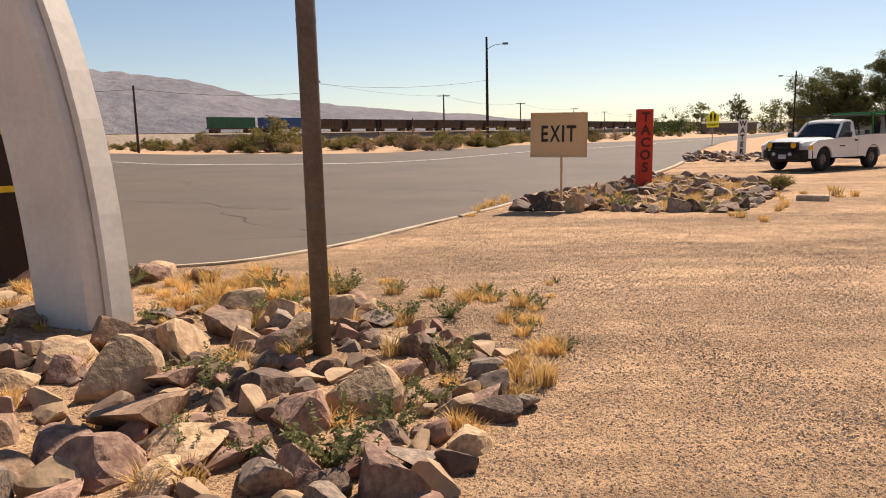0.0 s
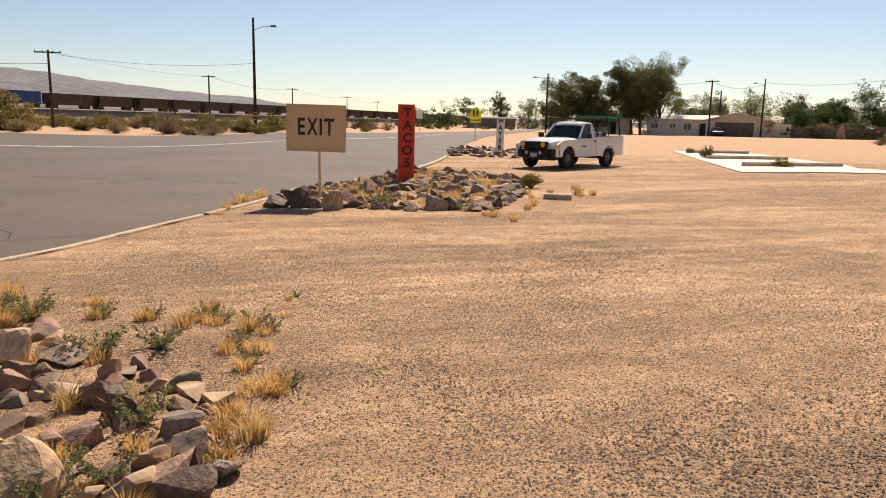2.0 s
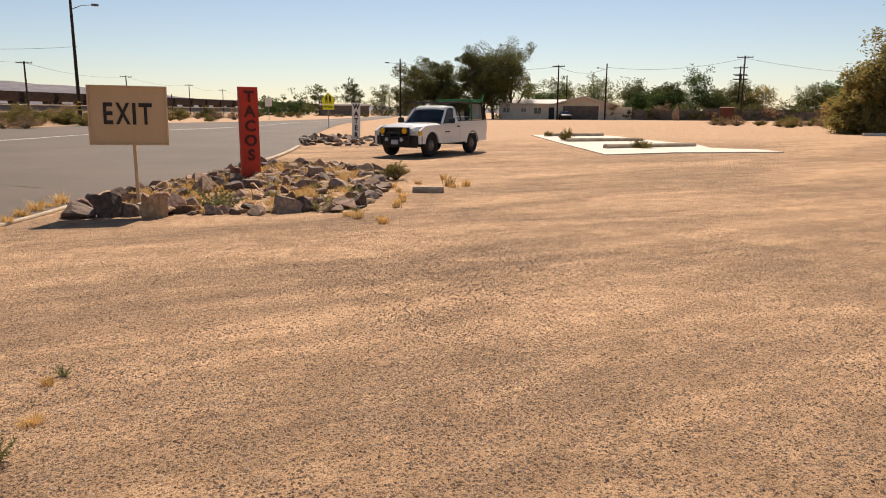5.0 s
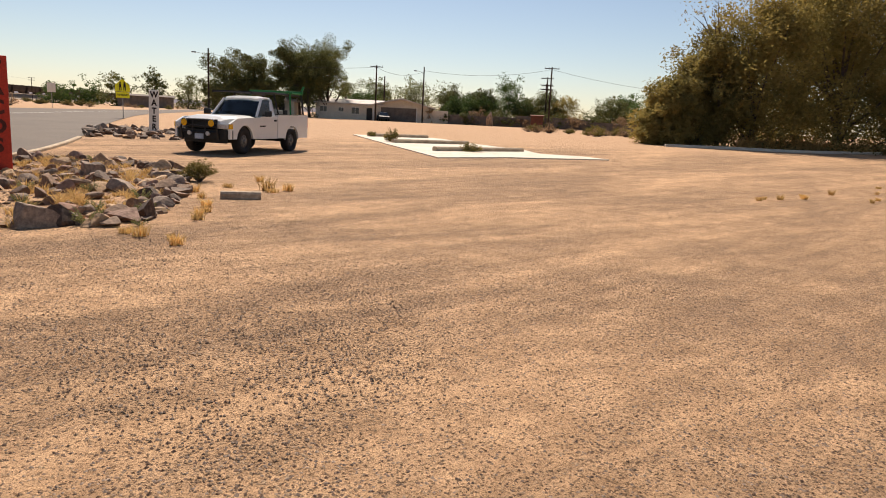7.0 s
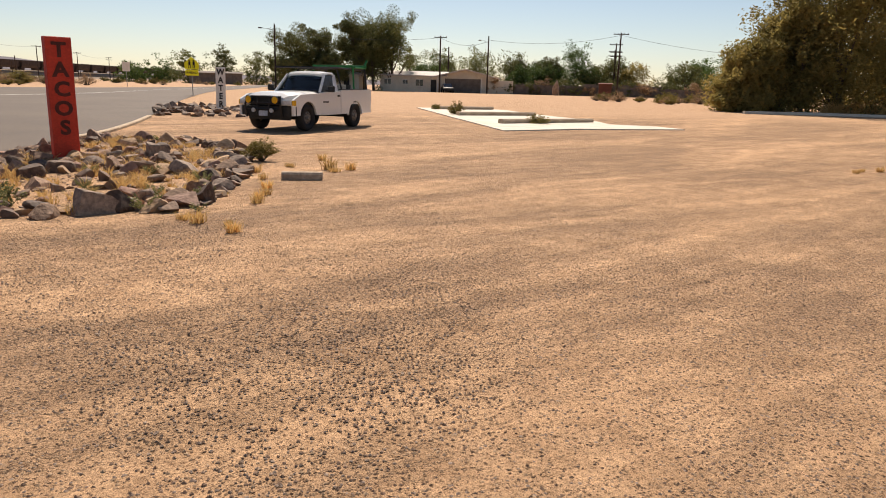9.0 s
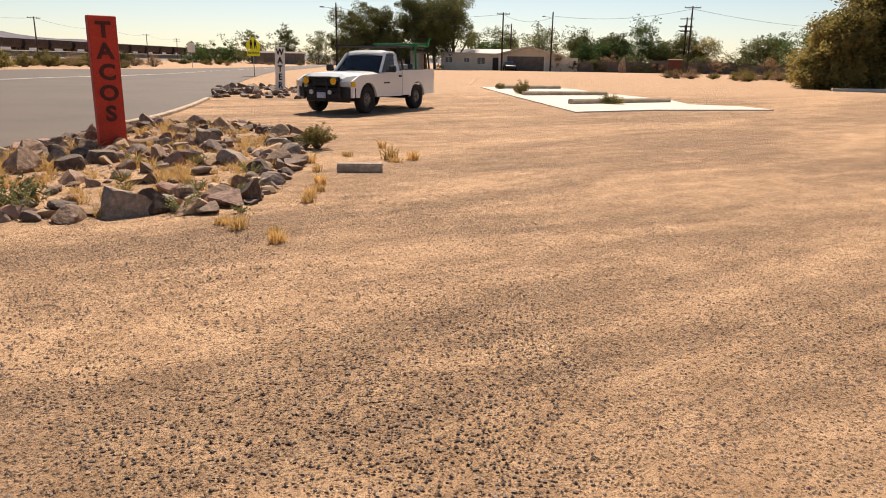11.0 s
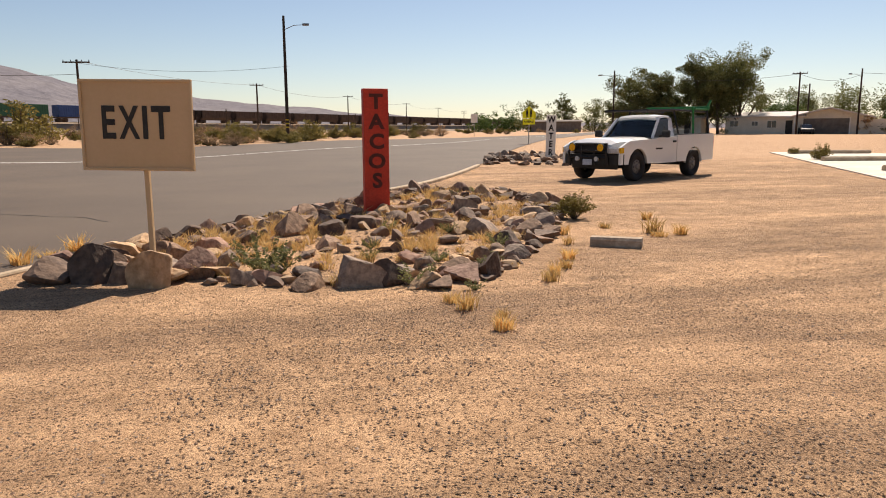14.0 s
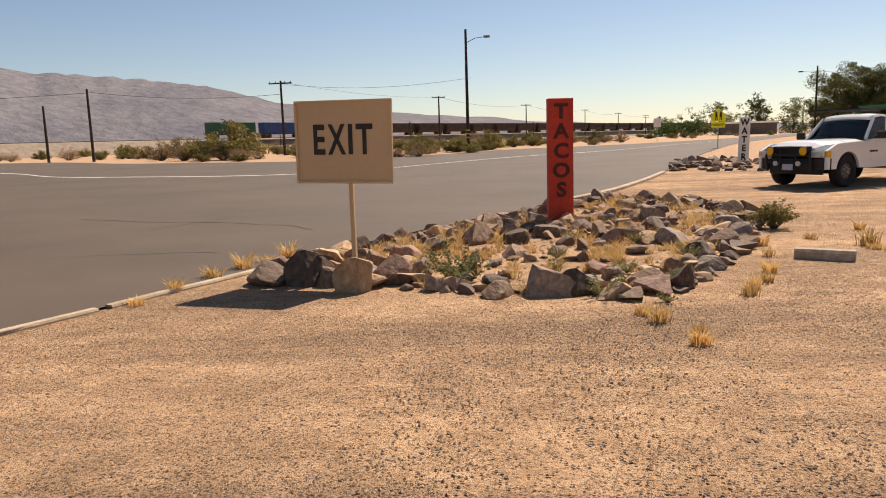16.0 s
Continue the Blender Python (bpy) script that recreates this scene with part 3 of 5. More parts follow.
def weed_mesh(name, seed):
    rng = random.Random(seed)
    verts, faces = [], []
    for _ in range(16):
        a, h = rng.uniform(0, 6.28), rng.uniform(0.12, 0.3)
        for k in range(14):
            t = k / 13
            p = Vector((math.cos(a) * 0.24 * t, math.sin(a) * 0.24 * t, h * t))
            leaf_cards(verts, faces, p, 0.03, 4, 0.022, rng)
    me = bpy.data.meshes.new(name)
    me.from_pydata([tuple(v) for v in verts], [], faces)
    me.materials.append(M["weed"])
    return me


WEEDS = [weed_mesh("green_weed", 40 + i) for i in range(3)]


def put_plant(meshes, name, x, y, s, rng, label, category, group, z=0.0):
    ob = new(name, rng.choice(meshes))
    ob.matrix_world = pose(x, y, ter(x, y) + z, 0, 0, rng.uniform(0, 360)) @ Matrix.Diagonal((s, s, s * rng.uniform(0.85, 1.15), 1))
    return tagged(ob, label, category, group)


def shrub_variant(name, seed, mat, count, size=0.03):
    """A rounded desert shrub one metre wide: thin stems from one root, with small leaves toward the ends."""
    rng = random.Random(seed)
    root = new(name)
    sv = bmesh.new()
    verts, faces = [], []
    for _ in range(34):
        a, el = rng.uniform(0, 6.28), math.asin(rng.uniform(0.08, 1.0))
        far = rng.uniform(0.42, 0.56)
        tip = Vector((math.cos(a) * far * math.cos(el), math.sin(a) * far * math.cos(el), 0.06 + 1.25 * far * math.sin(el)))
        mid = tip * 0.5 + Vector((0, 0, 0.04))
        add_tube(sv, [(0.03 * math.cos(a), 0.03 * math.sin(a), -0.03), mid, tip], [0.012, 0.008, 0.004], 4, False)
        for k in range(4):
            leaf_cards(verts, faces, mid.lerp(tip, k / 3) + Vector((rng.gauss(0, 0.04), rng.gauss(0, 0.04), 0)), rng.uniform(0.09, 0.16), count // 104 + 1, size, rng, 0.8, 0.2)
    part("stem", sv, M["bark"], root)
    mesh_object("foliage", [tuple(v) for v in verts], faces, mat, root)
    return root


# ---- trees ----
def tree(name, x, y, height, width, seed, mat, label, leaves=7000, leaf=0.16, trunk_share=0.25, clumps=26, lean=0.0, low=False, category="tree", group="", crown_flat=0.8):
    rng = random.Random(seed)
    root = empty(name, pose(x, y, ter(x, y) - 0.05), label, category, group)
    bm = bmesh.new()
    top = height * 0.72
    r0 = 0.022 * height + 0.05
    trunk = [Vector((lean * t * t * height + 0.02 * height * math.sin(3 * t + seed), 0.02 * height * math.sin(4 * t), top * t)) for t in (0, 0.15, 0.35, 0.55, 0.75, 1.0)]
    add_tube(bm, trunk, [r0 * 1.25, r0, r0 * 0.8, r0 * 0.6, r0 * 0.4, r0 * 0.15], 8)
    verts, faces = [], []
    for k in range(clumps):
        a = 2.4 * k + rng.uniform(-0.5, 0.5)
        t = rng.uniform(trunk_share, 1.0) if not low else rng.uniform(0.05, 1.0)
        base = trunk[min(5, int(t * 5))]
        out = width * 0.5 * rng.uniform(0.25, 0.95) * (math.sin(math.pi * min(0.97, 0.2 + 0.75 * t)) ** 0.6)
        end = Vector((base.x + out * math.cos(a), base.y + out * math.sin(a), min(height * 0.93, t * height * 0.95 + rng.uniform(-0.04, 0.06) * height)))
        start = trunk[max(0, min(5, int(t * 5) - 1))]
        if k < 16:
            add_tube(bm, [start, start.lerp(end, 0.5) + Vector((0, 0, -0.03 * height)), end], [r0 * 0.42, r0 * 0.25, r0 * 0.08], 5, False)
        r = width * rng.uniform(0.11, 0.23)
        sub = leaves // clumps
        for _ in range(5):
            c = end + Vector((rng.gauss(0, 0.75) * r, rng.gauss(0, 0.75) * r, rng.gauss(0, 0.6) * r))
            leaf_cards(verts, faces, c, r * rng.uniform(0.5, 1.0), sub // 5, leaf, rng, crown_flat, 0.45)
    part("trunk", bm, M["bark"], root, smooth=True)
    mesh_object("crown", [tuple(v) for v in verts], faces, mat, root)
    return root


# ---- poles ----
def wires(name, a, b, sag, label, group, r=0.012):
    pts = [Vector(a).lerp(Vector(b), t / 14) - Vector((0, 0, sag * 4 * (t / 14) * (1 - t / 14))) for t in range(15)]
    return tagged(part(name, tube(pts, r, 4), M["wire"]), label, "wire", group)


def utility_pole(x, y, top, arms=1, lean=0.0, turn=0.0, arm_len=2.0, r=0.13):
    z = ter(x, y)
    h = top - z
    root = empty("utility_pole", pose(x, y, z, 0, lean, turn), "dark wooden utility pole standing in the desert", "utility pole", "utility poles")
    part("post", tube([(0, 0, -0.3), (0, 0, h * 0.5), (0, 0, h)], [r * 1.15, r, r * 0.8], 8), M["timber"], root)
    for k in range(arms):
        part("crossarm", box((0, -r, h - 0.25 - 0.8 * k), (arm_len, 0.1, 0.13), bevel=0.01), M["timber"], root)
        for s in (-0.47, -0.2, 0.2, 0.47):
            part("insulator", tube([(s * arm_len, -r, h - 0.19 - 0.8 * k), (s * arm_len, -r, h - 0.02 - 0.8 * k)], [0.05, 0.03], 6), M["steel"], root)
    return root


def street_lamp(x, y, top, arm, turn, label, drop=0.9, stripes=False):
    z = ter(x, y)
    h = top - z
    root = empty("street_lamp", pose(x, y, z, 0, 0, turn), label, "street lamp", "street lamps")
    part("post", tube([(0, 0, -0.3), (0, 0, h * 0.5), (0, 0, h)], [0.15, 0.13, 0.1], 10), M["timber"], root)
    part("arm", tube([(0, 0, h - drop - 0.25), (arm * 0.4, 0, h - drop + 0.12), (arm * 0.8, 0, h - drop + 0.2)], [0.03, 0.028, 0.025], 6), M["steel"], root)
    part("lamp_head", loft([[(arm * f, s * w, h - drop + 0.2 + d) for s, d in ((-1, 0), (-0.7, 0.1), (0.7, 0.1), (1, 0), (0.6, -0.08), (-0.6, -0.08))] for f, w in ((0.76, 0.06), (0.86, 0.15), (0.98, 0.14), (1.03, 0.05))]), M["steel"], root)
    if stripes:
        for k in range(3):
            part("marker_band", tube([(0, 0, 1.2 + 0.3 * k), (0, 0, 1.3 + 0.3 * k)], 0.152, 10), M["yellow"], root)
    return root


# ---- pickup ----
def arch_panel(x0, x1, cx, top, y0, r=0.47, zc=0.42, low=0.47):
    """A body side from x0 to x1 whose lower edge rises over the wheel at cx; top: the upper edge as (x, z)."""
    xs = sorted({x0, x1, *(cx - r * math.cos(math.pi * k / 12) for k in range(13))} | {cx - r - 0.001, cx + r + 0.001})
    sections = []
    for x in xs:
        if not x0 <= x <= x1:
            continue
        for (xa, za), (xb, zb) in zip(top, top[1:]):
            if xa <= x <= xb:
                zt = za + (zb - za) * (x - xa) / (xb - xa)
        zl = zc + math.sqrt(max(0.0, r * r - (x - cx) ** 2)) if abs(x - cx) <= r else low
        sections.append([(x, y0, zl), (x, y0, zt), (x, y0 + 0.07, zt), (x, y0 + 0.07, zl)])
    return loft(sections)


def pickup(m):
    root = empty("pickup_truck", m, "white single-cab pickup truck with black push bar and pipe rack", "pickup truck")
    FX, R, W = 3.02, 0.395, 0.97
    for s in (1, -1):
        y0 = W - 0.07 if s > 0 else -W
        # front fender with the arch, drop-fender top
        part("fender", arch_panel(2.10, 3.86, FX, [(2.10, 1.14), (2.6, 1.13), (3.4, 1.10), (3.78, 1.03), (3.87, 0.92)], y0), M["truck"], root)
        # door
        door = part("door", prism([(2.09, 0.46), (2.09, 1.17), (1.02, 1.20), (1.02, 0.46)], 0.06, Matrix.Translation((0, W - 0.065 if s > 0 else -W + 0.005, 0))), M["truck"], root)
        part("door_handle", box((1.17, s * (W + 0.012), 1.06), (0.16, 0.035, 0.06), bevel=0.012), M["trim"], door)
        part("badge", box((1.98, s * (W + 0.003), 0.87), (0.34, 0.008, 0.045)), M["trim"], door)
        mirror = part("mirror", box((1.93, s * (W + 0.17), 1.28), (0.12, 0.24, 0.2), bevel=0.03), M["trim"], root)
        part("mirror_arm", box((1.95, s * (W + 0.04), 1.22), (0.06, 0.12, 0.05)), M["trim"], mirror)
        # cargo side with the arch
        part("bed_side", arch_panel(-1.15, 1.0, 0, [(-1.2, 1.27), (1.1, 1.24)], y0), M["truck"], root)
        part("bed_rail", box((-0.06, s * (W - 0.06), 1.265), (2.1, 0.11, 0.03), bevel=0.01), M["trim"], root)
        part("tail_lamp", box((-1.16, s * (W - 0.06), 1.0), (0.05, 0.11, 0.4), bevel=0.01), M["red"], root)
        # headlamp and turn lamp
        part("headlamp", box((3.88, s * 0.74, 0.85), (0.12, 0.36, 0.17), bevel=0.03), M["lens"], root)
        part("turn_lamp", box((3.80, s * 0.955, 0.85), (0.16, 0.06, 0.15), bevel=0.012), M["amber"], root)
        # cab pillars and side window
        part("windscreen_pillar", tube([(2.15, s * 0.83, 1.15), (1.62, s * 0.69, 1.72)], 0.045, 6), M["truck"], root)
        part("rear_pillar", loft([[(1.28, s * 0.85, 1.17), (0.98, s * 0.85, 1.17), (0.98, s * 0.79, 1.17), (1.28, s * 0.79, 1.17)], [(1.12, s * 0.69, 1.74), (0.94, s * 0.69, 1.74), (0.94, s * 0.63, 1.74), (1.12, s * 0.63, 1.74)]]), M["truck"], root)
        part("side_window", loft([[(2.08, s * 0.835, 1.17), (1.26, s * 0.835, 1.17), (1.26, s * 0.825, 1.17), (2.08, s * 0.825, 1.17)], [(1.62, s * 0.70, 1.71), (1.10, s * 0.70, 1.71), (1.10, s * 0.69, 1.71), (1.62, s * 0.69, 1.71)]]), M["darkwin"], root)
        part("sill", loft([[(2.1, s * (W - 0.02), 1.17), (2.1, s * 0.80, 1.17), (2.1, s * 0.80, 1.13), (2.1, s * (W - 0.02), 1.13)], [(1.0, s * (W - 0.02), 1.20), (1.0, s * 0.80, 1.20), (1.0, s * 0.80, 1.13), (1.0, s * (W - 0.02), 1.13)]]), M["truck"], root)
    # hood: raised in the middle, rounding down to the grille
    sec = []
    for x, half, zc, zs in ((2.12, 0.90, 1.20, 1.13), (2.7, 0.86, 1.19, 1.11), (3.3, 0.80, 1.18, 1.09), (3.68, 0.72, 1.15, 1.06), (3.86, 0.62, 1.06, 0.99)):
        sec.append([(x, -half, zs - 0.12), (x, -half, zs), (x, -half * 0.72, zc - 0.02), (x, -half * 0.3, zc), (x, half * 0.3, zc), (x, half * 0.72, zc - 0.02), (x, half, zs), (x, half, zs - 0.12)])
    part("hood", loft(sec), M["truck"], root, smooth=False)
    part("cowl", box((2.12, 0, 1.14), (0.22, 1.66, 0.08), bevel=0.02), M["trim"], root)
    # roof, glass and cab interior
    sec = []
    for x, half, z in ((1.66, 0.64, 1.73), (1.58, 0.69, 1.78), (1.3, 0.71, 1.81), (1.02, 0.70, 1.80), (0.92, 0.66, 1.75)):
        sec.append([(x, -half, z - 0.06), (x, -half * 0.93, z), (x, -half * 0.5, z + 0.025), (x, half * 0.5, z + 0.025), (x, half * 0.93, z), (x, half, z - 0.06), (x, half * 0.9, z - 0.08), (x, -half * 0.9, z - 0.08)])
    part("roof", loft(sec), M["truck"], root)
    ws = bmesh.new()
    for a, b in zip(range(6), range(1, 7)):
        f0, f1 = -1 + a / 3, -1 + b / 3
        q = [(2.16 - 0.10 * f0 ** 2, f0 * 0.82, 1.16), (2.16 - 0.10 * f1 ** 2, f1 * 0.82, 1.16), (1.66 - 0.05 * f1 ** 2, f1 * 0.67, 1.71), (1.66 - 0.05 * f0 ** 2, f0 * 0.67, 1.71)]
        ws.faces.new([ws.verts.new(p) for p in q])
        ws.faces.new([ws.verts.new((p[0] - 0.008, p[1], p[2] - 0.004)) for p in q[::-1]])
    part("windscreen", ws, M["pane"], root, "dusty tinted windscreen").visible_shadow = False
    part("rear_window", loft([[(0.98, -0.75, 1.2), (0.97, -0.75, 1.2), (0.97, 0.75, 1.2), (0.98, 0.75, 1.2)], [(0.95, -0.62, 1.7), (0.94, -0.62, 1.7), (0.94, 0.62, 1.7), (0.95, 0.62, 1.7)]]), M["darkwin"], root)
    part("dashboard", box((1.95, 0, 1.08), (0.35, 1.55, 0.2), bevel=0.05), M["interior"], root)
    part("bench_seat", box((1.2, 0, 1.0), (0.25, 1.5, 0.75), bevel=0.06), M["interior"], root)
    part("steering_wheel", tube([(1.75 + 0.06 * math.sin(a), 0.38 + 0.18 * math.cos(a), 1.2 + 0.17 * math.sin(a)) for a in (2 * math.pi * k / 14 for k in range(15))], 0.015, 5), M["interior"], root)
    part("floor_pan", box((1.5, 0, 0.55), (2.6, 1.7, 0.16)), M["trim"], root)
    # grille, bumper, push bar and lamps
    part("grille", box((3.83, 0, 0.90), (0.12, 1.08, 0.30), bevel=0.03), M["trim"], root)
    part("grille_bar", box((3.87, 0, 0.87), (0.03, 0.98, 0.045), bevel=0.01), M["chrome"], root)
    part("grille_bar", box((3.87, 0, 0.88), (0.03, 0.05, 0.24), bevel=0.01), M["chrome"], root)
    part("bumper", loft([[(x, y, z) for y, x in ((-0.99, 3.72), (-0.8, 3.93), (0, 3.98), (0.8, 3.93), (0.99, 3.72), (0.95, 3.66), (0, 3.8), (-0.95, 3.66))] for z in (0.46, 0.52, 0.68, 0.74)]), M["trim"], root)
    part("valance", box((3.68, 0, 0.40), (0.1, 1.5, 0.14), bevel=0.02), M["trim"], root)
    bar = part("push_bar", tube([(3.96, -0.62, 0.42), (4.04, -0.62, 0.8), (4.0, -0.6, 1.02), (4.0, 0.6, 1.02), (4.04, 0.62, 0.8), (3.96, 0.62, 0.42)], 0.032, 8), M["trim"], root)
    for z in (0.66, 0.84):
        part("push_bar_rung", tube([(4.04, -0.62, z), (4.04, 0.62, z)], 0.024, 6), M["trim"], bar)
    for y in (-0.22, 0.22):
        part("push_bar_upright", tube([(4.03, y, 0.45), (4.03, y, 1.0)], 0.024, 6), M["trim"], bar)
    for y in (-0.47, 0.47):
        lamp = part("driving_lamp", tube([(3.98, y, 0.93), (4.1, y, 0.93)], [0.1, 0.115], 14), M["trim"], root)
        part("amber_lens", tube([(4.1, y, 0.93), (4.118, y, 0.93)], [0.105, 0.08], 14), M["amber"], lamp)
    for y in (-0.32, 0.32):
        part("fog_lamp", tube([(4.02, y, 0.62), (4.075, y, 0.62)], 0.065, 12), M["lens"], root)
    part("number_plate", box((4.02, 0, 0.53), (0.015, 0.31, 0.16), bevel=0.004), M["plate"], root)
    # wheels
    for x, y in ((FX, 0.83), (FX, -0.83), (0, 0.83), (0, -0.83)):
        sgn = 1 if y > 0 else -1
        prof = [(0.20, -0.10), (0.32, -0.135), (0.375, -0.125), (R, -0.08), (R, 0.08), (0.375, 0.125), (0.32, 0.135), (0.20, 0.10)]
        bm = bmesh.new()
        n = 28
        rings = [[bm.verts.new((x + r * math.cos(2 * math.pi * k / n), y + w, R + r * math.sin(2 * math.pi * k / n))) for r, w in prof] for k in range(n)]
        for a, b in zip(rings, rings[1:] + rings[:1]):
            for i in range(len(prof)):
                j = (i + 1) % len(prof)
                bm.faces.new((a[i], a[j], b[j], b[i]))
        wheel = part("wheel", bm, M["rubber"], root, "dusty black off-road tyre", smooth=True)
        bm = bmesh.new()
        add_tube(bm, [(x, y + sgn * 0.02, R), (x, y + sgn * 0.075, R), (x, y + sgn * 0.10, R)], [0.20, 0.205, 0.17], 18)
        add_tube(bm, [(x, y + sgn * 0.09, R), (x, y + sgn * 0.15, R)], [0.085, 0.055], 12)
        part("rim", bm, M["rim"], wheel)
        for k in range(8):
            a = 2 * math.pi * k / 8
            part("rim_hole", tube([(x + 0.145 * math.cos(a), y + sgn * 0.09, R + 0.145 * math.sin(a)), (x + 0.145 * math.cos(a), y + sgn * 0.106, R + 0.145 * math.sin(a))], 0.028, 6), M["trim"], wheel)
    for x in (FX, 0):
        part("axle", tube([(x, -0.75, R), (x, 0.75, R)], 0.07, 8), M["trim"], root)
        part("wheel_well", box((x, 0, 0.72), (0.98, 1.74, 0.3)), M["trim"], root)
    # bed, tailgate
    part("bed_floor", box((-0.08, 0, 0.80), (2.1, 1.75, 0.06)), M["truck"], root)
    part("bed_front", box((0.97, 0, 1.0), (0.05, 1.8, 0.44)), M["truck"], root)
    part("tailgate", box((-1.13, 0, 1.0), (0.06, 1.74, 0.5), bevel=0.015), M["truck"], root)
    part("rear_bumper", box((-1.24, 0, 0.58), (0.16, 1.8, 0.17), bevel=0.03), M["trim"], root)
    part("toolbox", box((0.15, 0.1, 1.25), (0.85, 0.7, 0.34), bevel=0.02), M["steel"], root, "grey metal toolbox in the bed")
    part("black_drum", tube([(-0.62, 0.2, 0.85), (-0.62, 0.2, 1.42)], 0.22, 14), M["trim"], root)
    # rack: black side rails over cab and bed, green rear frame
    rack = part("pipe_rack", tube([(-1.0, 0.74, 1.93), (0.9, 0.74, 1.97), (2.25, 0.70, 1.93)], 0.036, 6), M["trim"], root)
    part("rack_rail", tube([(-1.0, -0.74, 1.93), (0.9, -0.74, 1.97), (2.25, -0.70, 1.93)], 0.036, 6), M["trim"], rack)
    for x in (2.25, 1.6, 0.9):
        part("rack_bar", tube([(x, -0.72, 1.94), (x, 0.72, 1.94)], 0.03, 6), M["trim"], rack)
    for s in (1, -1):
        part("rack_post", tube([(0.82, s * 0.88, 1.27), (0.9, s * 0.74, 1.97)], 0.03, 6), M["trim"], rack)
        part("rack_post", tube([(-0.98, s * 0.88, 1.27), (-1.0, s * 0.76, 2.12)], 0.035, 6), M["trim"], rack)
        part("green_rail", tube([(-1.05, s * 0.78, 2.0), (-0.25, s * 0.78, 2.02)], 0.035, 6), M["green"], rack)
        part("green_post", tube([(-0.15, s * 0.82, 1.27), (-0.15, s * 0.78, 2.05)], 0.035, 6), M["green"], rack)
    part("green_crossbar", box((-1.0, 0, 2.06), (0.09, 1.7, 0.09), bevel=0.01), M["green"], rack)
    part("green_crossbar", box((-0.15, 0, 2.05), (0.12, 1.6, 0.07), bevel=0.01), M["green"], rack)
    part("green_upright", tube([(-1.0, 0.74, 2.0), (-1.16, 0.8, 2.28)], 0.04, 6), M["green"], rack)
    return root


# ---- signs ----
def exit_sign():
    ang = -14
    x, y = 2.47, 15.55
    root = empty("exit_sign", pose(x, y, ter(x, y), 0, 0, ang) @ Matrix.Diagonal((1.04, 1.04, 1.04, 1)), "tan painted plywood exit sign on a thin wooden post", "sign")
    part("board", box((0, 0, 1.44), (1.12, 0.016, 0.88), Matrix.Translation((0, 0, 1.44)) @ pose(0, 0, 0, 0, 0.8, 0) @ Matrix.Translation((0, 0, -1.44)), 0.003), M["board"], root)
    tilt = Matrix.Translation((0, 0, 1.44)) @ pose(0, 0, 0, 0, 0.8, 0) @ Matrix.Translation((0, 0, -1.44))
    for c, s in (((0, -0.017, 1.866), (1.12, 0.02, 0.028)), ((0, -0.017, 1.014), (1.12, 0.02, 0.028)), ((-0.546, -0.017, 1.44), (0.028, 0.02, 0.824)), ((0.546, -0.017, 1.44), (0.028, 0.02, 0.824))):
        part("edge_strip", box(c, s, tilt, 0.004), M["board"], root)
    part("post", box((0.05, 0.035, 0.75), (0.048, 0.05, 1.6), bevel=0.005), M["board"], root)
    for k, ch in enumerate("EXIT"):
        lettering("letter", ch, 0.44, M["black"], root, tilt @ pose((-0.285, -0.075, 0.085, 0.245)[k], -0.012, 1.45, 90, 0, 0), 0.010, 0.003, (0.68, 0.58, 0.75, 0.70)[k])
    return root


def tacos_post():
    x, y = 5.35, 19.95
    root = empty("tacos_sign", pose(x, y, ter(x, y), 0, 0, 8) @ Matrix.Diagonal((1.28, 1.2, 1.06, 1)), "weathered red wooden post sign with black letters", "sign")
    part("plank", box((0, 0, 0.95), (0.335, 0.13, 2.05), bevel=0.008), M["red"], root)
    for k, ch in enumerate("TACOS"):
        lettering("letter", ch, 0.32, M["maroon"], root, pose(0, -0.068, 1.76 - 0.31 * k, 90, 0, 0), 0.012, 0.003, 0.9)
    return root


def water_sign():
    x, y = 14.7, 37.4
    root = empty("water_sign", pose(x, y, ter(x, y), 0, 1.0, -16) @ Matrix.Diagonal((1.15, 1.15, 1.15, 1)), "white board sign reading water in black letters", "sign")
    part("board", box((0, 0, 0.80), (0.36, 0.05, 1.62), bevel=0.006), M["white"], root)
    for k, ch in enumerate("WATER"):
        lettering("letter", ch, 0.31, M["black"], root, pose(0, -0.028, 1.43 - 0.3 * k, 90, 0, 0), 0.012, 0.003, 0.85)
    return root


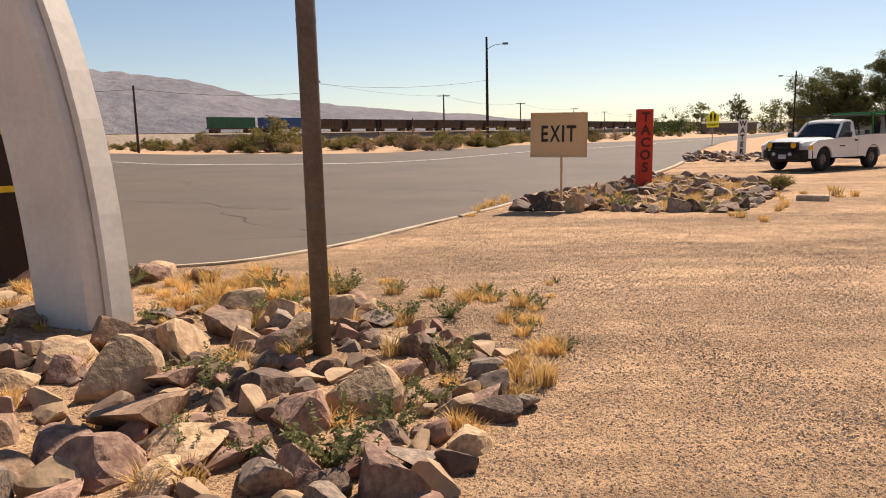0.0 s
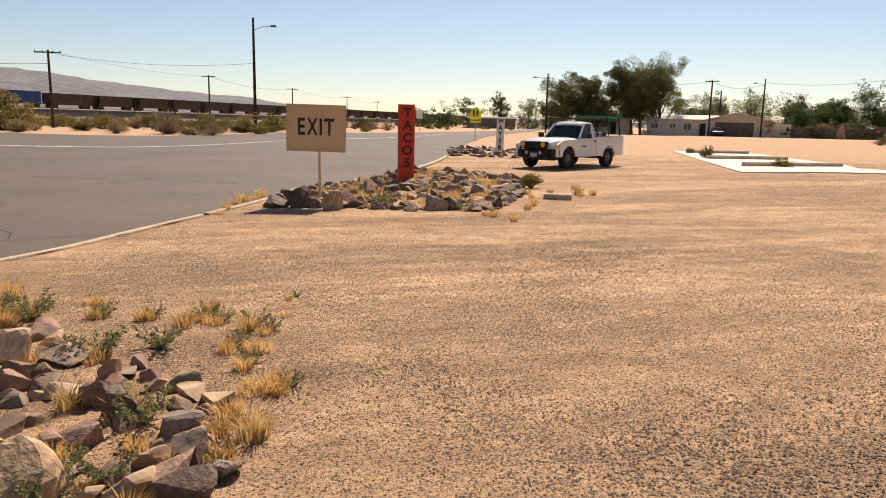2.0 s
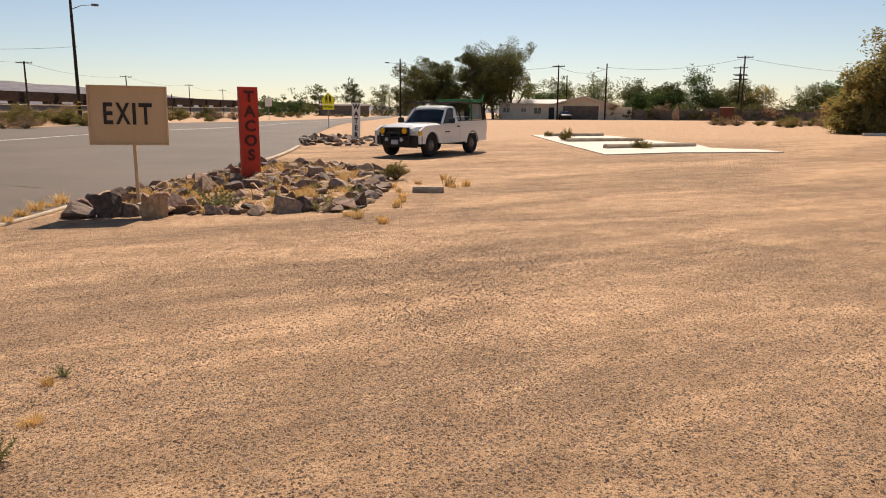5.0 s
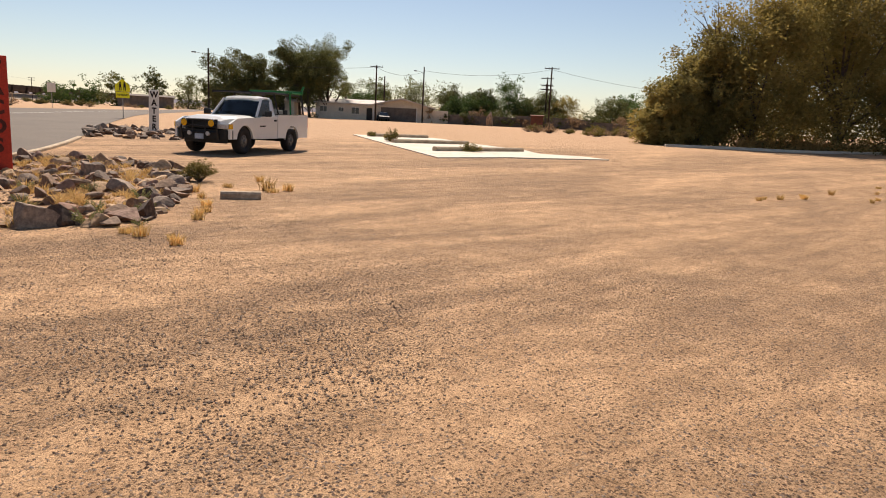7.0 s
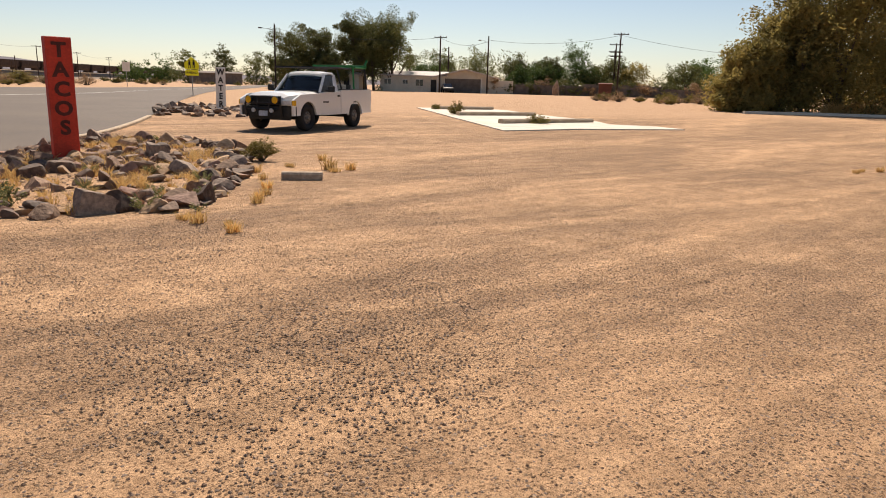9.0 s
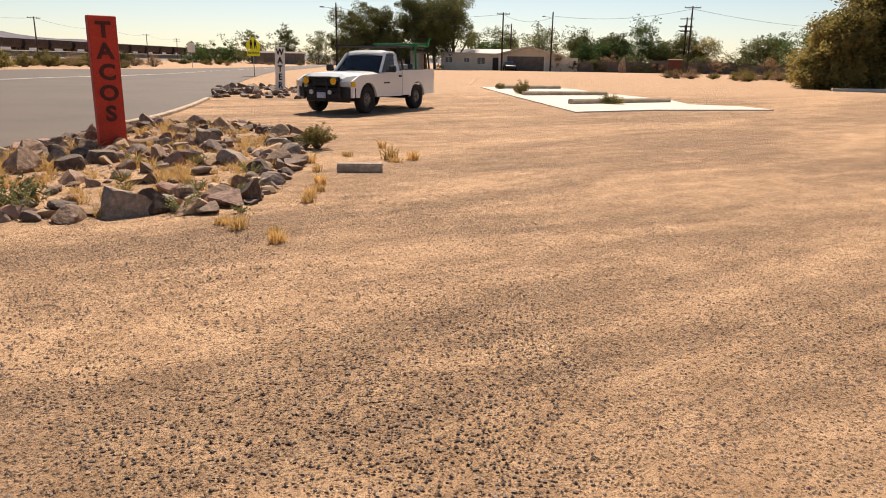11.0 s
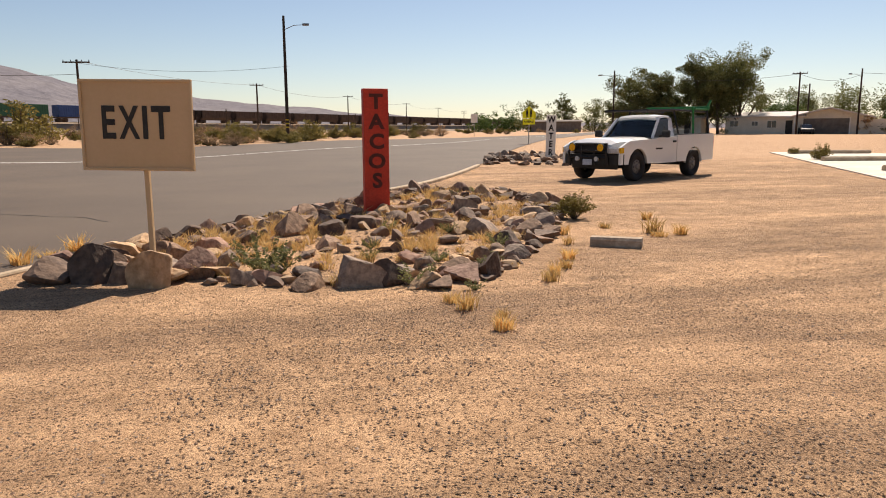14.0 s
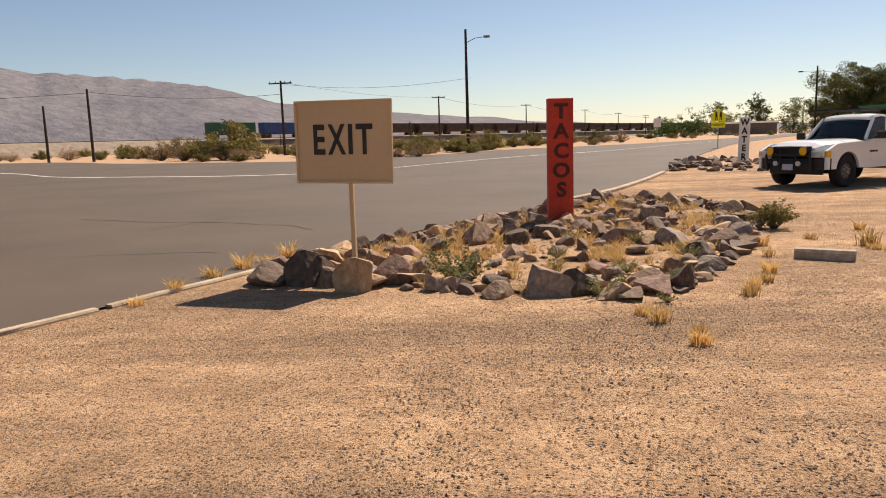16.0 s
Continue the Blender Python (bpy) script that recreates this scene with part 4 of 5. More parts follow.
def school_sign():
    x, y = 20.6, 58.6
    root = empty("school_crossing_sign", pose(x, y, ter(x, y), 0, 0, -18) @ Matrix.Diagonal((1.2, 1.2, 1.07, 1)), "yellow-green school crossing sign on a steel post", "traffic sign")
    part("post", box((0, 0.03, 1.2), (0.05, 0.04, 2.5)), M["steel"], root)
    part("pentagon", prism([(-0.4, 1.72), (0.4, 1.72), (0.4, 2.12), (0, 2.55), (-0.4, 2.12)], 0.01), M["sign_yellow"], root)
    part("plaque", box((0, 0.0, 1.5), (0.74, 0.012, 0.38), bevel=0.003), M["sign_yellow"], root)
    for sx in (-0.12, 0.12):
        bm = bmesh.new()
        add_tube(bm, [(sx, -0.012, 2.28), (sx, -0.004, 2.28)], 0.055, 10)
        add_box(bm, (sx, -0.006, 2.1), (0.12, 0.006, 0.24))
        add_box(bm, (sx - 0.04, -0.006, 1.9), (0.045, 0.006, 0.22))
        add_box(bm, (sx + 0.05, -0.006, 1.9), (0.045, 0.006, 0.22))
        part("pictogram", bm, M["black"], root)
    lettering("letters", "AHEAD", 0.19, M["black"], root, pose(0, -0.008, 1.5, 90, 0, 0), 0.004, 0.002)
    return root


def roadside_sign(x, y, turn, w, h, top, mat, label):
    root = empty("roadside_sign", pose(x, y, ter(x, y), 0, 0, turn), label, "traffic sign")
    part("post", box((0, 0.03, top / 2), (0.06, 0.05, top)), M["steel"], root)
    part("panel", box((0, 0, top - h / 2), (w, 0.015, h), bevel=0.004), M[mat], root)
    return root


# ---- arch by the rock bed ----
def arch_and_panel():
    root = empty("white_arch_leg", pose(-2.95, 6.32, 0, 0, 0, -23) @ Matrix.Diagonal((1.2, 1.2, 1.12, 1)), "curved white stucco arch leg with chipped edges", "arch")
    sec = []
    for k in range(13):
        t = k / 12
        z = -0.2 + 4.2 * t
        shift = -0.09 * t - 1.2 * t ** 2.6
        w = 0.55 + 0.10 * t
        sec.append([(-w / 2 + shift, 0, z), (w / 2 - 0.04 + shift, 0, z), (w / 2 + shift, 0.04, z), (w / 2 + 0.02 + shift, 0.32, z), (-w / 2 + shift, 0.36, z)])
    part("leg", loft(sec), M["stucco"], root)
    sec = []
    for k in range(13):
        t = k / 12
        z = -0.2 + 4.2 * t
        shift = -0.09 * t - 1.2 * t ** 2.6 + 0.285 + 0.05 * t
        sec.append([(shift + 0.012, 0.10, z), (shift + 0.05, 0.12, z), (shift + 0.055, 0.30, z), (shift + 0.012, 0.33, z)])
    part("edge_rib", loft(sec), M["stucco"], root)
    panel = empty("dark_sign_panel", pose(-5.06, 8.06, 0, 0, 0, 32), "dark brown panel with yellow stripes behind the arch", "panel")
    part("board", box((-0.45, 0, 1.4), (2.3, 0.12, 2.75), bevel=0.01), M["darkpanel"], panel)
    for z in (1.06, 1.69):
        part("stripe", box((-0.45, -0.064, z), (2.28, 0.01, 0.07)), M["yellow"], panel)


# ---- houses ----
def house(name, x, y, turn, w, d, h, rise, windows, label, doors=(), skin="wall", top="roof"):
    root = empty(name, pose(x, y, ter(x, y), 0, 0, turn), label, "house")
    bm = prism([(-w / 2, -0.3), (w / 2, -0.3), (w / 2, h), (-w / 2, h)], d)
    part("wall", bm, M[skin], root)
    if rise < 0.9:
        part("roof", loft([[(sx, -0.5, h), (sx, d / 2, h + rise), (sx, d + 0.5, h), (sx, d + 0.5, h - 0.14), (sx, -0.5, h - 0.14)] for sx in (-w / 2 - 0.4, w / 2 + 0.4)]), M[top], root)
    else:
        part("roof", loft([[(-w / 2 - 0.6, sy, h - 0.1), (0, sy, h + rise), (w / 2 + 0.6, sy, h - 0.1), (w / 2 + 0.6, sy, h - 0.28), (0, sy, h + rise - 0.18), (-w / 2 - 0.6, sy, h - 0.28)] for sy in (-1.2, d + 0.4)]), M[top], root)
    if rise >= 0.9:
        part("gable_wall", prism([(-w / 2, h - 0.02), (w / 2, h - 0.02), (0, h + rise - 0.24)], d - 0.1, Matrix.Translation((0, 0.02, 0))), M["wall"], root)
    for wx, wz, ww, wh in windows:
        win = part("window", box((wx, -0.02, wz), (ww, 0.06, wh)), M["darkwin"], root)
        part("frame", box((wx, -0.05, wz + wh / 2), (ww + 0.14, 0.06, 0.07)), M["white"], win)
        part("sill", box((wx, -0.06, wz - wh / 2), (ww + 0.2, 0.1, 0.06)), M["white"], win)
        part("mullion", box((wx, -0.055, wz), (0.05, 0.04, wh)), M["white"], win)
    for dx in doors:
        part("door", box((dx, -0.03, 1.02), (0.95, 0.06, 2.05)), M["interior"], root)
    return root


def small_car(m, label):
    root = empty("parked_car", m, label, "car")
    body = []
    for y, k in ((-0.85, 0.94), (-0.8, 1), (0.8, 1), (0.85, 0.94)):
        body.append([(x * k, y, z) for x, z in ((-2.1, 0.35), (-2.15, 0.8), (-1.7, 0.92), (1.2, 0.9), (2.1, 0.75), (2.15, 0.35))])
    part("body", loft(body), M["trim"], root)
    part("cabin", loft([[(x, y, z) for x, z in ((-1.6, 0.9), (-1.0, 1.4), (0.3, 1.42), (1.1, 0.9))] for y in (-0.68, 0.68)]), M["darkwin"], root)
    part("roof_panel", box((-0.35, 0, 1.42), (1.3, 1.2, 0.05), bevel=0.02), M["truck"], root)
    for x in (-1.35, 1.35):
        for y in (-0.78, 0.78):
            part("wheel", tube([(x, y - 0.1, 0.32), (x, y + 0.1, 0.32)], 0.32, 16), M["rubber"], root)
    return root


# ---- train ----
def hopper():
    root = new("rail_hopper_car")
    L = 15.0
    part("body", loft([[(x, y, z) for y, z in ((-1.0, 0.9), (-1.5, 1.7), (-1.5, 3.9), (1.5, 3.9), (1.5, 1.7), (1.0, 0.9))] for x in (-L / 2 + 0.8, -L / 2 + 0.3, L / 2 - 0.3, L / 2 - 0.8)]), M["hopper"], root)
    for k in range(11):
        part("rib", box((-L / 2 + 1.0 + k * 1.3, 0, 2.8), (0.16, 3.16, 2.2)), M["hopper"], root)
    part("sill", box((0, 0, 1.05), (L, 0.7, 0.35)), M["hopper"], root)
    for x in (-5.6, 5.6):
        bogie = part("bogie", box((x, 0, 0.62), (2.4, 2.0, 0.35)), M["hopper"], root)
        for dx in (-0.85, 0.85):
            part("wheelset", tube([(x + dx, -0.85, 0.46), (x + dx, 0.85, 0.46)], 0.46, 12), M["hopper"], bogie)
    return root


def container_car(m, mat, label):
    root = empty("container_rail_car", m, label, "rail car", "freight train")
    box_ = part("container", box((0, 0, 2.75), (14.2, 2.5, 2.9), bevel=0.03), M[mat], root)
    for k in range(22):
        part("corrugation", box((-6.8 + k * 0.65, 0, 2.75), (0.18, 2.58, 2.6)), M[mat], box_)
    part("deck", box((0, 0, 1.1), (15, 2.6, 0.3)), M["hopper"], root)
    for x in (-5.6, 5.6):
        bogie = part("bogie", box((x, 0, 0.65), (2.4, 2.0, 0.4)), M["hopper"], root)
        for dx in (-0.85, 0.85):
            part("wheelset", tube([(x + dx, -0.85, 0.46), (x + dx, 0.85, 0.46)], 0.46, 12), M["hopper"], bogie)
    return root


# ======== the place ========
land()
road()
kerb("kerb", [(6.0, 23.7), (7.36, 25.9), (8.9, 29.2), (10.3, 32.6)], 0.15, 0.08, "pale worn concrete kerb along the road")
kerb("kerb_end", [(0.40, 14.1), (0.68, 14.7), (0.95, 15.2), (1.25, 15.8), (1.6, 16.6)], 0.11, 0.035, "pale worn concrete kerb along the road")
kerb("kerb_edge", [(-3.6, 9.05), (-2.4, 9.48), (-1.36, 10.7), (-0.55, 12.3), (0.33, 14.0)], 0.10, 0.03, "flush pale concrete edge between road and lot")
kerb("kerb_far", [(44.93, 30.28), (48.06, 27.66), (50.83, 24.06), (57.82, 22.14), (70.5, 21.09)], 0.3, 0.16, "low pale kerb below the tamarisk trees", "concrete")

# concrete pad with three long wheel stops
pad = [(18.69, 23.21), (21.93, 22.96), (25.91, 21.41), (26.3, 23.02), (25.42, 24.46), (27.11, 26.83), (27.75, 29.22), (28.61, 32.19), (30.33, 35.83), (30.1, 37.66), (26.68, 39.31), (22.21, 30.43)]
bm = bmesh.new()
pv = [bm.verts.new((x, y, ter(x, y) + 0.035)) for x, y in pad]
face = bm.faces.new(pv)
bmesh.ops.triangulate(bm, faces=[face])
bmesh.ops.solidify(bm, geom=bm.faces[:], thickness=0.12)
tagged(part("concrete_pad", bm, M["concrete"]), "pale concrete parking pad with soil over its edges", "pavement", kind="structure")
for (x0, y0), (x1, y1) in (((21.25, 26.23), (25.84, 25.82)), ((23.43, 31.59), (27.33, 30.62)), ((26.4, 37.52), (29.75, 36.4))):
    L = math.hypot(x1 - x0, y1 - y0)
    bm = loft([[(x, y, z) for y, z in ((-0.16, 0), (-0.16, 0.12), (-0.1, 0.17), (0.1, 0.17), (0.16, 0.12), (0.16, 0))] for x in (0, 0.02, L - 0.02, L)])
    ob = part("wheel_stop", bm, M["kerb"])
    ob.matrix_world = pose(x0, y0, ter(x0, y0) + 0.03, 0, 0, math.degrees(math.atan2(y1 - y0, x1 - x0)))
    tagged(ob, "long weathered concrete wheel stop on the pad", "wheel stop", "wheel stops on the pad")
ob = part("timber_stop", loft([[(x, y, z) for y, z in ((-0.1, 0), (-0.1, 0.09), (-0.07, 0.12), (0.07, 0.12), (0.1, 0.09), (0.1, 0))] for x in (-0.31, -0.30, 0.30, 0.31)]), M["old_wood"])
ob.matrix_world = pose(7.88, 15.85, ter(7.88, 15.85) - 0.005, 0, 0, -30)
tagged(ob, "short weathered parking block lying on the gravel", "wheel stop")

pickup(pose(14.63, 27.25, ter(13.5, 26.5), 0, 0, -149) @ Matrix.Diagonal((0.94, 0.94, 0.94, 1)))
exit_sign()
tacos_post()
water_sign()
school_sign()
roadside_sign(26.6, 100.11, -25, 0.9, 1.1, 2.9, "white", "small white roadside sign on a post")
arch_and_panel()
pole = empty("steel_pole", pose(-0.62, 5.5, 0), "brown painted steel pole standing among rocks", "pole")
part("pipe", tube([(0, 0, -0.2), (0, 0, 2.4), (0, 0, 5.2)], 0.068, 16), M["pole_paint"], pole, smooth=True)
for z in (1.05, 2.3):
    part("band", tube([(0, 0, z), (0, 0, z + 0.03)], 0.0695, 16), M["pole_paint"], pole)

# ---- rock beds ----
rng = random.Random(3)
BED1 = [(0.22, 3.19), (0.42, 3.76), (0.66, 4.31), (0.78, 5.0), (0.6, 5.65), (0.2, 6.15), (-0.4, 6.95), (-1.19, 8.14), (-2.19, 8.41), (-3.83, 8.93), (-6.09, 9.59), (-7.07, 1.2), (-0.93, 1.54)]
KNOWN1 = [(-2.43, 5.37, 0.50, 2), (-2.25, 5.74, 0.47, 0), (-1.65, 5.59, 0.44, 2), (-1.46, 6.06, 0.47, 0), (-0.85, 4.68, 0.39, 1), (-1.42, 4.87, 0.35, 3), (-1.8, 4.76, 0.50, 2), (-1.32, 4.23, 0.50, 0), (-1, 3.81, 0.37, 2), (-0.73, 3.92, 0.31, 3), (-1.32, 3.68, 0.50, 3), (-0.55, 3.52, 0.30, 4), (-0.26, 4.76, 0.31, 4), (0.19, 5.27, 0.31, 1), (0.05, 4.94, 0.25, 3)]
KNOWN1 += [(0.5, 4.99, 0.29, 4), (0.51, 4.46, 0.29, 3), (0.72, 4.43, 0.19, 4), (0.43, 3.9, 0.27, 2), (0.18, 3.7, 0.28, 4), (0.05, 3.43, 0.31, 3), (-0.19, 3.43, 0.24, 1), (-3.11, 8.72, 0.39, 2), (-2.85, 8.82, 0.35, 4), (-2.47, 8.46, 0.40, 0), (-0.43, 6.63, 0.30, 2), (0.72, 5.79, 0.22, 3)]
BED2 = [(1.75, 15.19), (2.66, 14.85), (3.47, 14.56), (4.09, 14.23), (4.78, 14.2), (5.43, 13.98), (6.01, 14.43), (7.1, 16.31), (8.07, 18.37), (8.9, 20.76), (8.52, 22.99), (7.05, 24.72), (5.47, 22.45), (4.26, 20.73), (2.94, 18.67), (1.81, 16.8)]
KNOWN2 = [(1.95, 15.8, 0.6, 1), (1.66, 15.6, 0.5, 3), (1.66, 15.25, 0.56, 1), (2.5, 16.25, 0.49, 0), (2.08, 16.4, 0.45, 2), (2.1, 15.1, 0.5, 1), (2.38, 15.02, 0.44, 0), (2.7, 14.75, 0.5, 2), (2.95, 15.2, 0.42, 3), (2.78, 14.93, 0.36, 2), (3.06, 14.97, 0.30, 1), (3.29, 15.37, 0.38, 4), (3.49, 14.62, 0.27, 4), (4.12, 14.31, 0.32, 0), (4.57, 14.37, 0.49, 4), (4.91, 14.35, 0.36, 1), (5.16, 14.14, 0.32, 2), (5.34, 14.1, 0.27, 0), (5.31, 15.05, 0.31, 4), (5.92, 14.54, 0.37, 1)]
KNOWN2 += [(6.08, 15.18, 0.33, 0), (5.78, 15.11, 0.26, 2), (6.6, 16.19, 0.39, 1), (2.71, 15.96, 0.35, 0), (3, 16.55, 0.44, 3), (3.89, 17.76, 0.49, 0), (4.81, 18.78, 0.39, 1), (5.53, 18.79, 0.43, 1), (5.77, 18.45, 0.37, 0), (6.1, 17.96, 0.44, 0), (6.51, 17.3, 0.51, 4), (7.06, 16.89, 0.42, 0), (7.6, 17.84, 0.38, 4), (8.17, 19.03, 0.43, 1), (4.86, 18.28, 0.49, 1)]
taken = []


def free(x, y, r):
    return all((x - a) ** 2 + (y - b) ** 2 > (0.335 * (r + c)) ** 2 for a, b, c in taken)


REST = []


def edge_distance(poly, x, y):
    best = 9.0
    for (x0, y0), (x1, y1) in zip(poly, poly[1:] + poly[:1]):
        dx, dy = x1 - x0, y1 - y0
        t = max(0, min(1, ((x - x0) * dx + (y - y0) * dy) / (dx * dx + dy * dy)))
        best = min(best, math.hypot(x - x0 - t * dx, y - y0 - t * dy))
    return best


def fill(poly, known, tries, chance, sizes, group, tones, limit):
    for x, y, wd, tone in known:
        if not inside(poly, x, y) and edge_distance(poly, x, y) > 0.12:
            continue
        place_rock(x, y, wd * 0.92, tone, rng, group)
        taken.append((x, y, wd))
    xs, ys = [p[0] for p in poly], [p[1] for p in poly]
    n = 0
    for _ in range(tries):
        x, y = rng.uniform(min(xs), max(xs)), rng.uniform(min(ys), max(ys))
        wd = rng.choice(sizes) * rng.uniform(0.8, 1.25)
        if inside(poly, x, y) and rng.random() < chance(x, y) and free(x, y, wd):
            single = wd > limit
            place_rock(x, y, wd, rng.choice(tones), rng, group, joined=None if single else REST)
            taken.append((x, y, wd))
            n += 1
    return n


def bed1_chance(x, y):
    if math.hypot(x + 0.62, y - 5.5) < 0.2 or (abs(x + 2.85) < 0.5 and 5.9 < y < 7.0):
        return 0
    if y > 6.9 and x < -0.7:
        return 0.35 if y > 8.4 else 0.02
    return 0.85 if y < 6.2 else 0.4


def bed2_chance(x, y):
    if math.hypot(x - 5.35, y - 19.95) < 0.3 or math.hypot(x - 2.52, y - 15.58) < 0.14:
        return 0
    e = edge_distance(BED2, x, y)
    near_post = math.hypot(x - 5.35, y - 19.6) < 1.6
    return 1.0 if e < 0.55 else 0.45 if near_post else 0.10 if noise.noise((x * 0.8, y * 0.8, 7)) > 0 else 0.03


fill(BED1, KNOWN1, 4000, bed1_chance, (0.12, 0.16, 0.2, 0.26, 0.34), "rocks of the border by the pole", (0, 0, 1, 2, 2, 3, 3, 4), 0.235)
fill(BED2, KNOWN2, 6000, bed2_chance, (0.12, 0.15, 0.2, 0.26, 0.34), "rocks of the border round the signs", (0, 0, 1, 1, 2, 3, 4), 0.27)
BED3 = [(10.76, 33.58), (13.54, 32.2), (16, 33.93), (16.86, 38.08), (15.45, 41.29), (12.68, 39.88)]
fill(BED3, [], 500, lambda x, y: 0.9 if edge_distance(BED3, x, y) < 0.5 else 0.25, (0.2, 0.26, 0.32, 0.4), "rocks of the border round the water sign", (0, 1, 1, 4), 0.33)

for tone in range(len(ROCK_TONES)):
    bm = bmesh.new()
    for k, t_, m_ in REST:
        if t_ == tone:
            piece = ROCKS[k].copy()
            piece.transform(m_)
            bm.from_mesh(piece)
            bpy.data.meshes.remove(piece)
    tagged(part("border_rubble", bm, ROCK_TONES[tone]), f"{ROCK_WORDS[tone]} rubble filling between the larger border rocks", "rubble", kind="stuff")

# small stones between the rocks, and loose gravel on the lot
def pebbles(name, count, spot, sizes, tones, label, seed):
    r = random.Random(seed)
    for ti, tone in enumerate(tones):
        verts, faces = [], []
        for _ in range(count // len(tones)):
            p = spot(r)
            if p is None:
                continue
            s = r.uniform(*sizes)
            z = ter(*p) - 0.25 * s
            i, a = len(verts), r.uniform(0, 6.28)
            for k in range(5):
                b = a + 1.2566 * k
                q = s * r.uniform(0.75, 1.2)
                verts.append((p[0] + q * math.cos(b), p[1] + q * math.sin(b), z + s * r.uniform(0.1, 0.35)))
            verts.append((p[0] + 0.3 * s * r.uniform(-1, 1), p[1] + 0.3 * s * r.uniform(-1, 1), z + s * r.uniform(0.6, 1.05)))
            faces += [(i + k, i + (k + 1) % 5, i + 5) for k in range(5)]
        tagged(mesh_object(name, verts, faces, tone), label, "gravel", kind="stuff")


def in_poly(poly):
    xs, ys = [p[0] for p in poly], [p[1] for p in poly]

    def spot(r):
        p = (r.uniform(min(xs), max(xs)), r.uniform(min(ys), max(ys)))
        return p if inside(poly, *p) else None
    return spot


def on_lot(r):
    t = r.random() ** 1.5
    x, y = r.uniform(-1, 4 + 12 * t), r.uniform(2.0, 8 + 14 * t)
    if inside(BED1, x, y) or inside(BED2, x, y) or y > 13.4 + 1.7 * x:
        return None
    dens = 0.5 + 0.45 * noise.noise((x * 0.55, y * 0.55, 2.5)) + 0.5 * noise.noise((x * 1.7, y * 0.8, 6.5))
    return (x, y) if r.random() < dens else None


pebbles("bed_stones", 2600, in_poly(BED1), (0.012, 0.04), [ROCK_TONES[3], ROCK_TONES[2]], "small reddish stones between the border rocks", 4)
pebbles("bed_stones", 2600, in_poly(BED2), (0.015, 0.045), [ROCK_TONES[0], ROCK_TONES[2]], "small brown stones between the border rocks", 5)
pebbles("loose_gravel", 210000, on_lot, (0.004, 0.011), [ROCK_TONES[0], ROCK_TONES[2], ROCK_TONES[4]], "loose dark and tan gravel on the sandy lot", 6)

# ---- grasses and weeds ----
DRY = "straw-coloured dry grass tuft among the rocks"
for x, y, s in [(0.88, 4.81, 1.0), (0.97, 5.46, 1.1), (1.07, 5.56, 0.8), (0.77, 5.1, 0.9), (0.95, 6.29, 0.9), (0.42, 7.06, 1.0), (0.12, 7.36, 0.8), (0.63, 7.41, 0.8), (-0.38, 7.97, 0.8), (1.24, 7.18, 0.5), (-1.98, 7.24, 1.2), (-2.27, 6.89, 1.1), (-1.68, 7.03, 1.0), (-1.29, 7.37, 1.0), (-3.7, 7.38, 1.7), (-3.39, 6.91, 1.3)]:
    put_plant(TUFTS, "dry_grass_tuft", x, y, s, rng, DRY, "grass", "dry grass tufts")
for _ in range(300):
    p = in_poly(BED1)(rng)
    if p and p[0] > -4.4 and p[1] > 3.2:
        put_plant(TUFTS, "dry_grass_tuft", *p, rng.uniform(0.5, 1.0), rng, DRY, "grass", "dry grass tufts")
for _ in range(45):
    put_plant(TUFTS, "dry_grass_tuft", rng.uniform(-3.6, -0.8), rng.uniform(7.0, 8.5), rng.uniform(0.6, 1.1), rng, DRY, "grass", "dry grass tufts")
for x, y, s in [(-1.2, 7.85, 1.5), (-0.9, 7.7, 1.2), (-0.3, 7.45, 1.4), (0.1, 7.3, 1.1), (0.5, 7.2, 1.5), (0.65, 7.05, 1.2), (0.9, 6.85, 1.5), (1.02, 6.7, 1.1), (1.06, 5.4, 1.1), (1.3, 7.75, 0.7), (0.75, 6.3, 1.2), (0.85, 5.9, 1.1)]:
    put_plant(TUFTS, "dry_grass_tuft", x, y, 0.62 * s, rng, "thin dry grass tuft beside the rock border", "grass", "dry grass tufts")
    put_plant(WEEDS, "green_weed", x + 0.08, y + 0.1, 0.32 * s, rng, "low grey-green weed beside the rock border", "weed", "green weeds")
verts, faces = [], []
for _ in range(1100):
    p = in_poly(BED2)(rng)
    if p and edge_distance(BED2, *p) > 0.15 and noise.noise((p[0] * 0.9, p[1] * 0.9, 1.3)) > -0.25:
        sz = rng.uniform(0.5, 1.15)
        blades(verts, faces, p[0], p[1], ter(*p) - 0.01, 34, 0.15 * sz, 0.16 * sz, rng, 0.006, 0.8)
tagged(mesh_object("dry_grass", verts, faces, M["grass"]), "golden dry grass growing between the border rocks", "grass", kind="stuff")
for x, y, s in [(5.37, 13.23, 0.9), (5.49, 12.58, 0.8), (5.29, 13.5, 0.8), (5.59, 12.92, 0.5), (6.78, 14.7, 0.8), (6.57, 14.42, 0.7), (7, 15.2, 0.9), (6.4, 14.12, 0.8), (7.35, 16.11, 0.7), (8.86, 16.78, 1.3), (9.15, 16.56, 1.0), (8.77, 16.47, 0.9), (1.09, 16.05, 1.2), (0.89, 15.49, 1.1), (1.28, 16.46, 1.2), (1.43, 16.87, 1.2), (0.75, 14.83, 0.9), (0.62, 14.2, 0.8), (6.23, 14.89, 0.7), (7.61, 16.92, 0.8), (8.41, 17.39, 0.8), (9.43, 18.14, 0.9)]:
    put_plant(TUFTS, "dry_grass_tuft", x, y, s, rng, "sparse dry grass tuft on the gravel", "grass", "dry grass tufts")
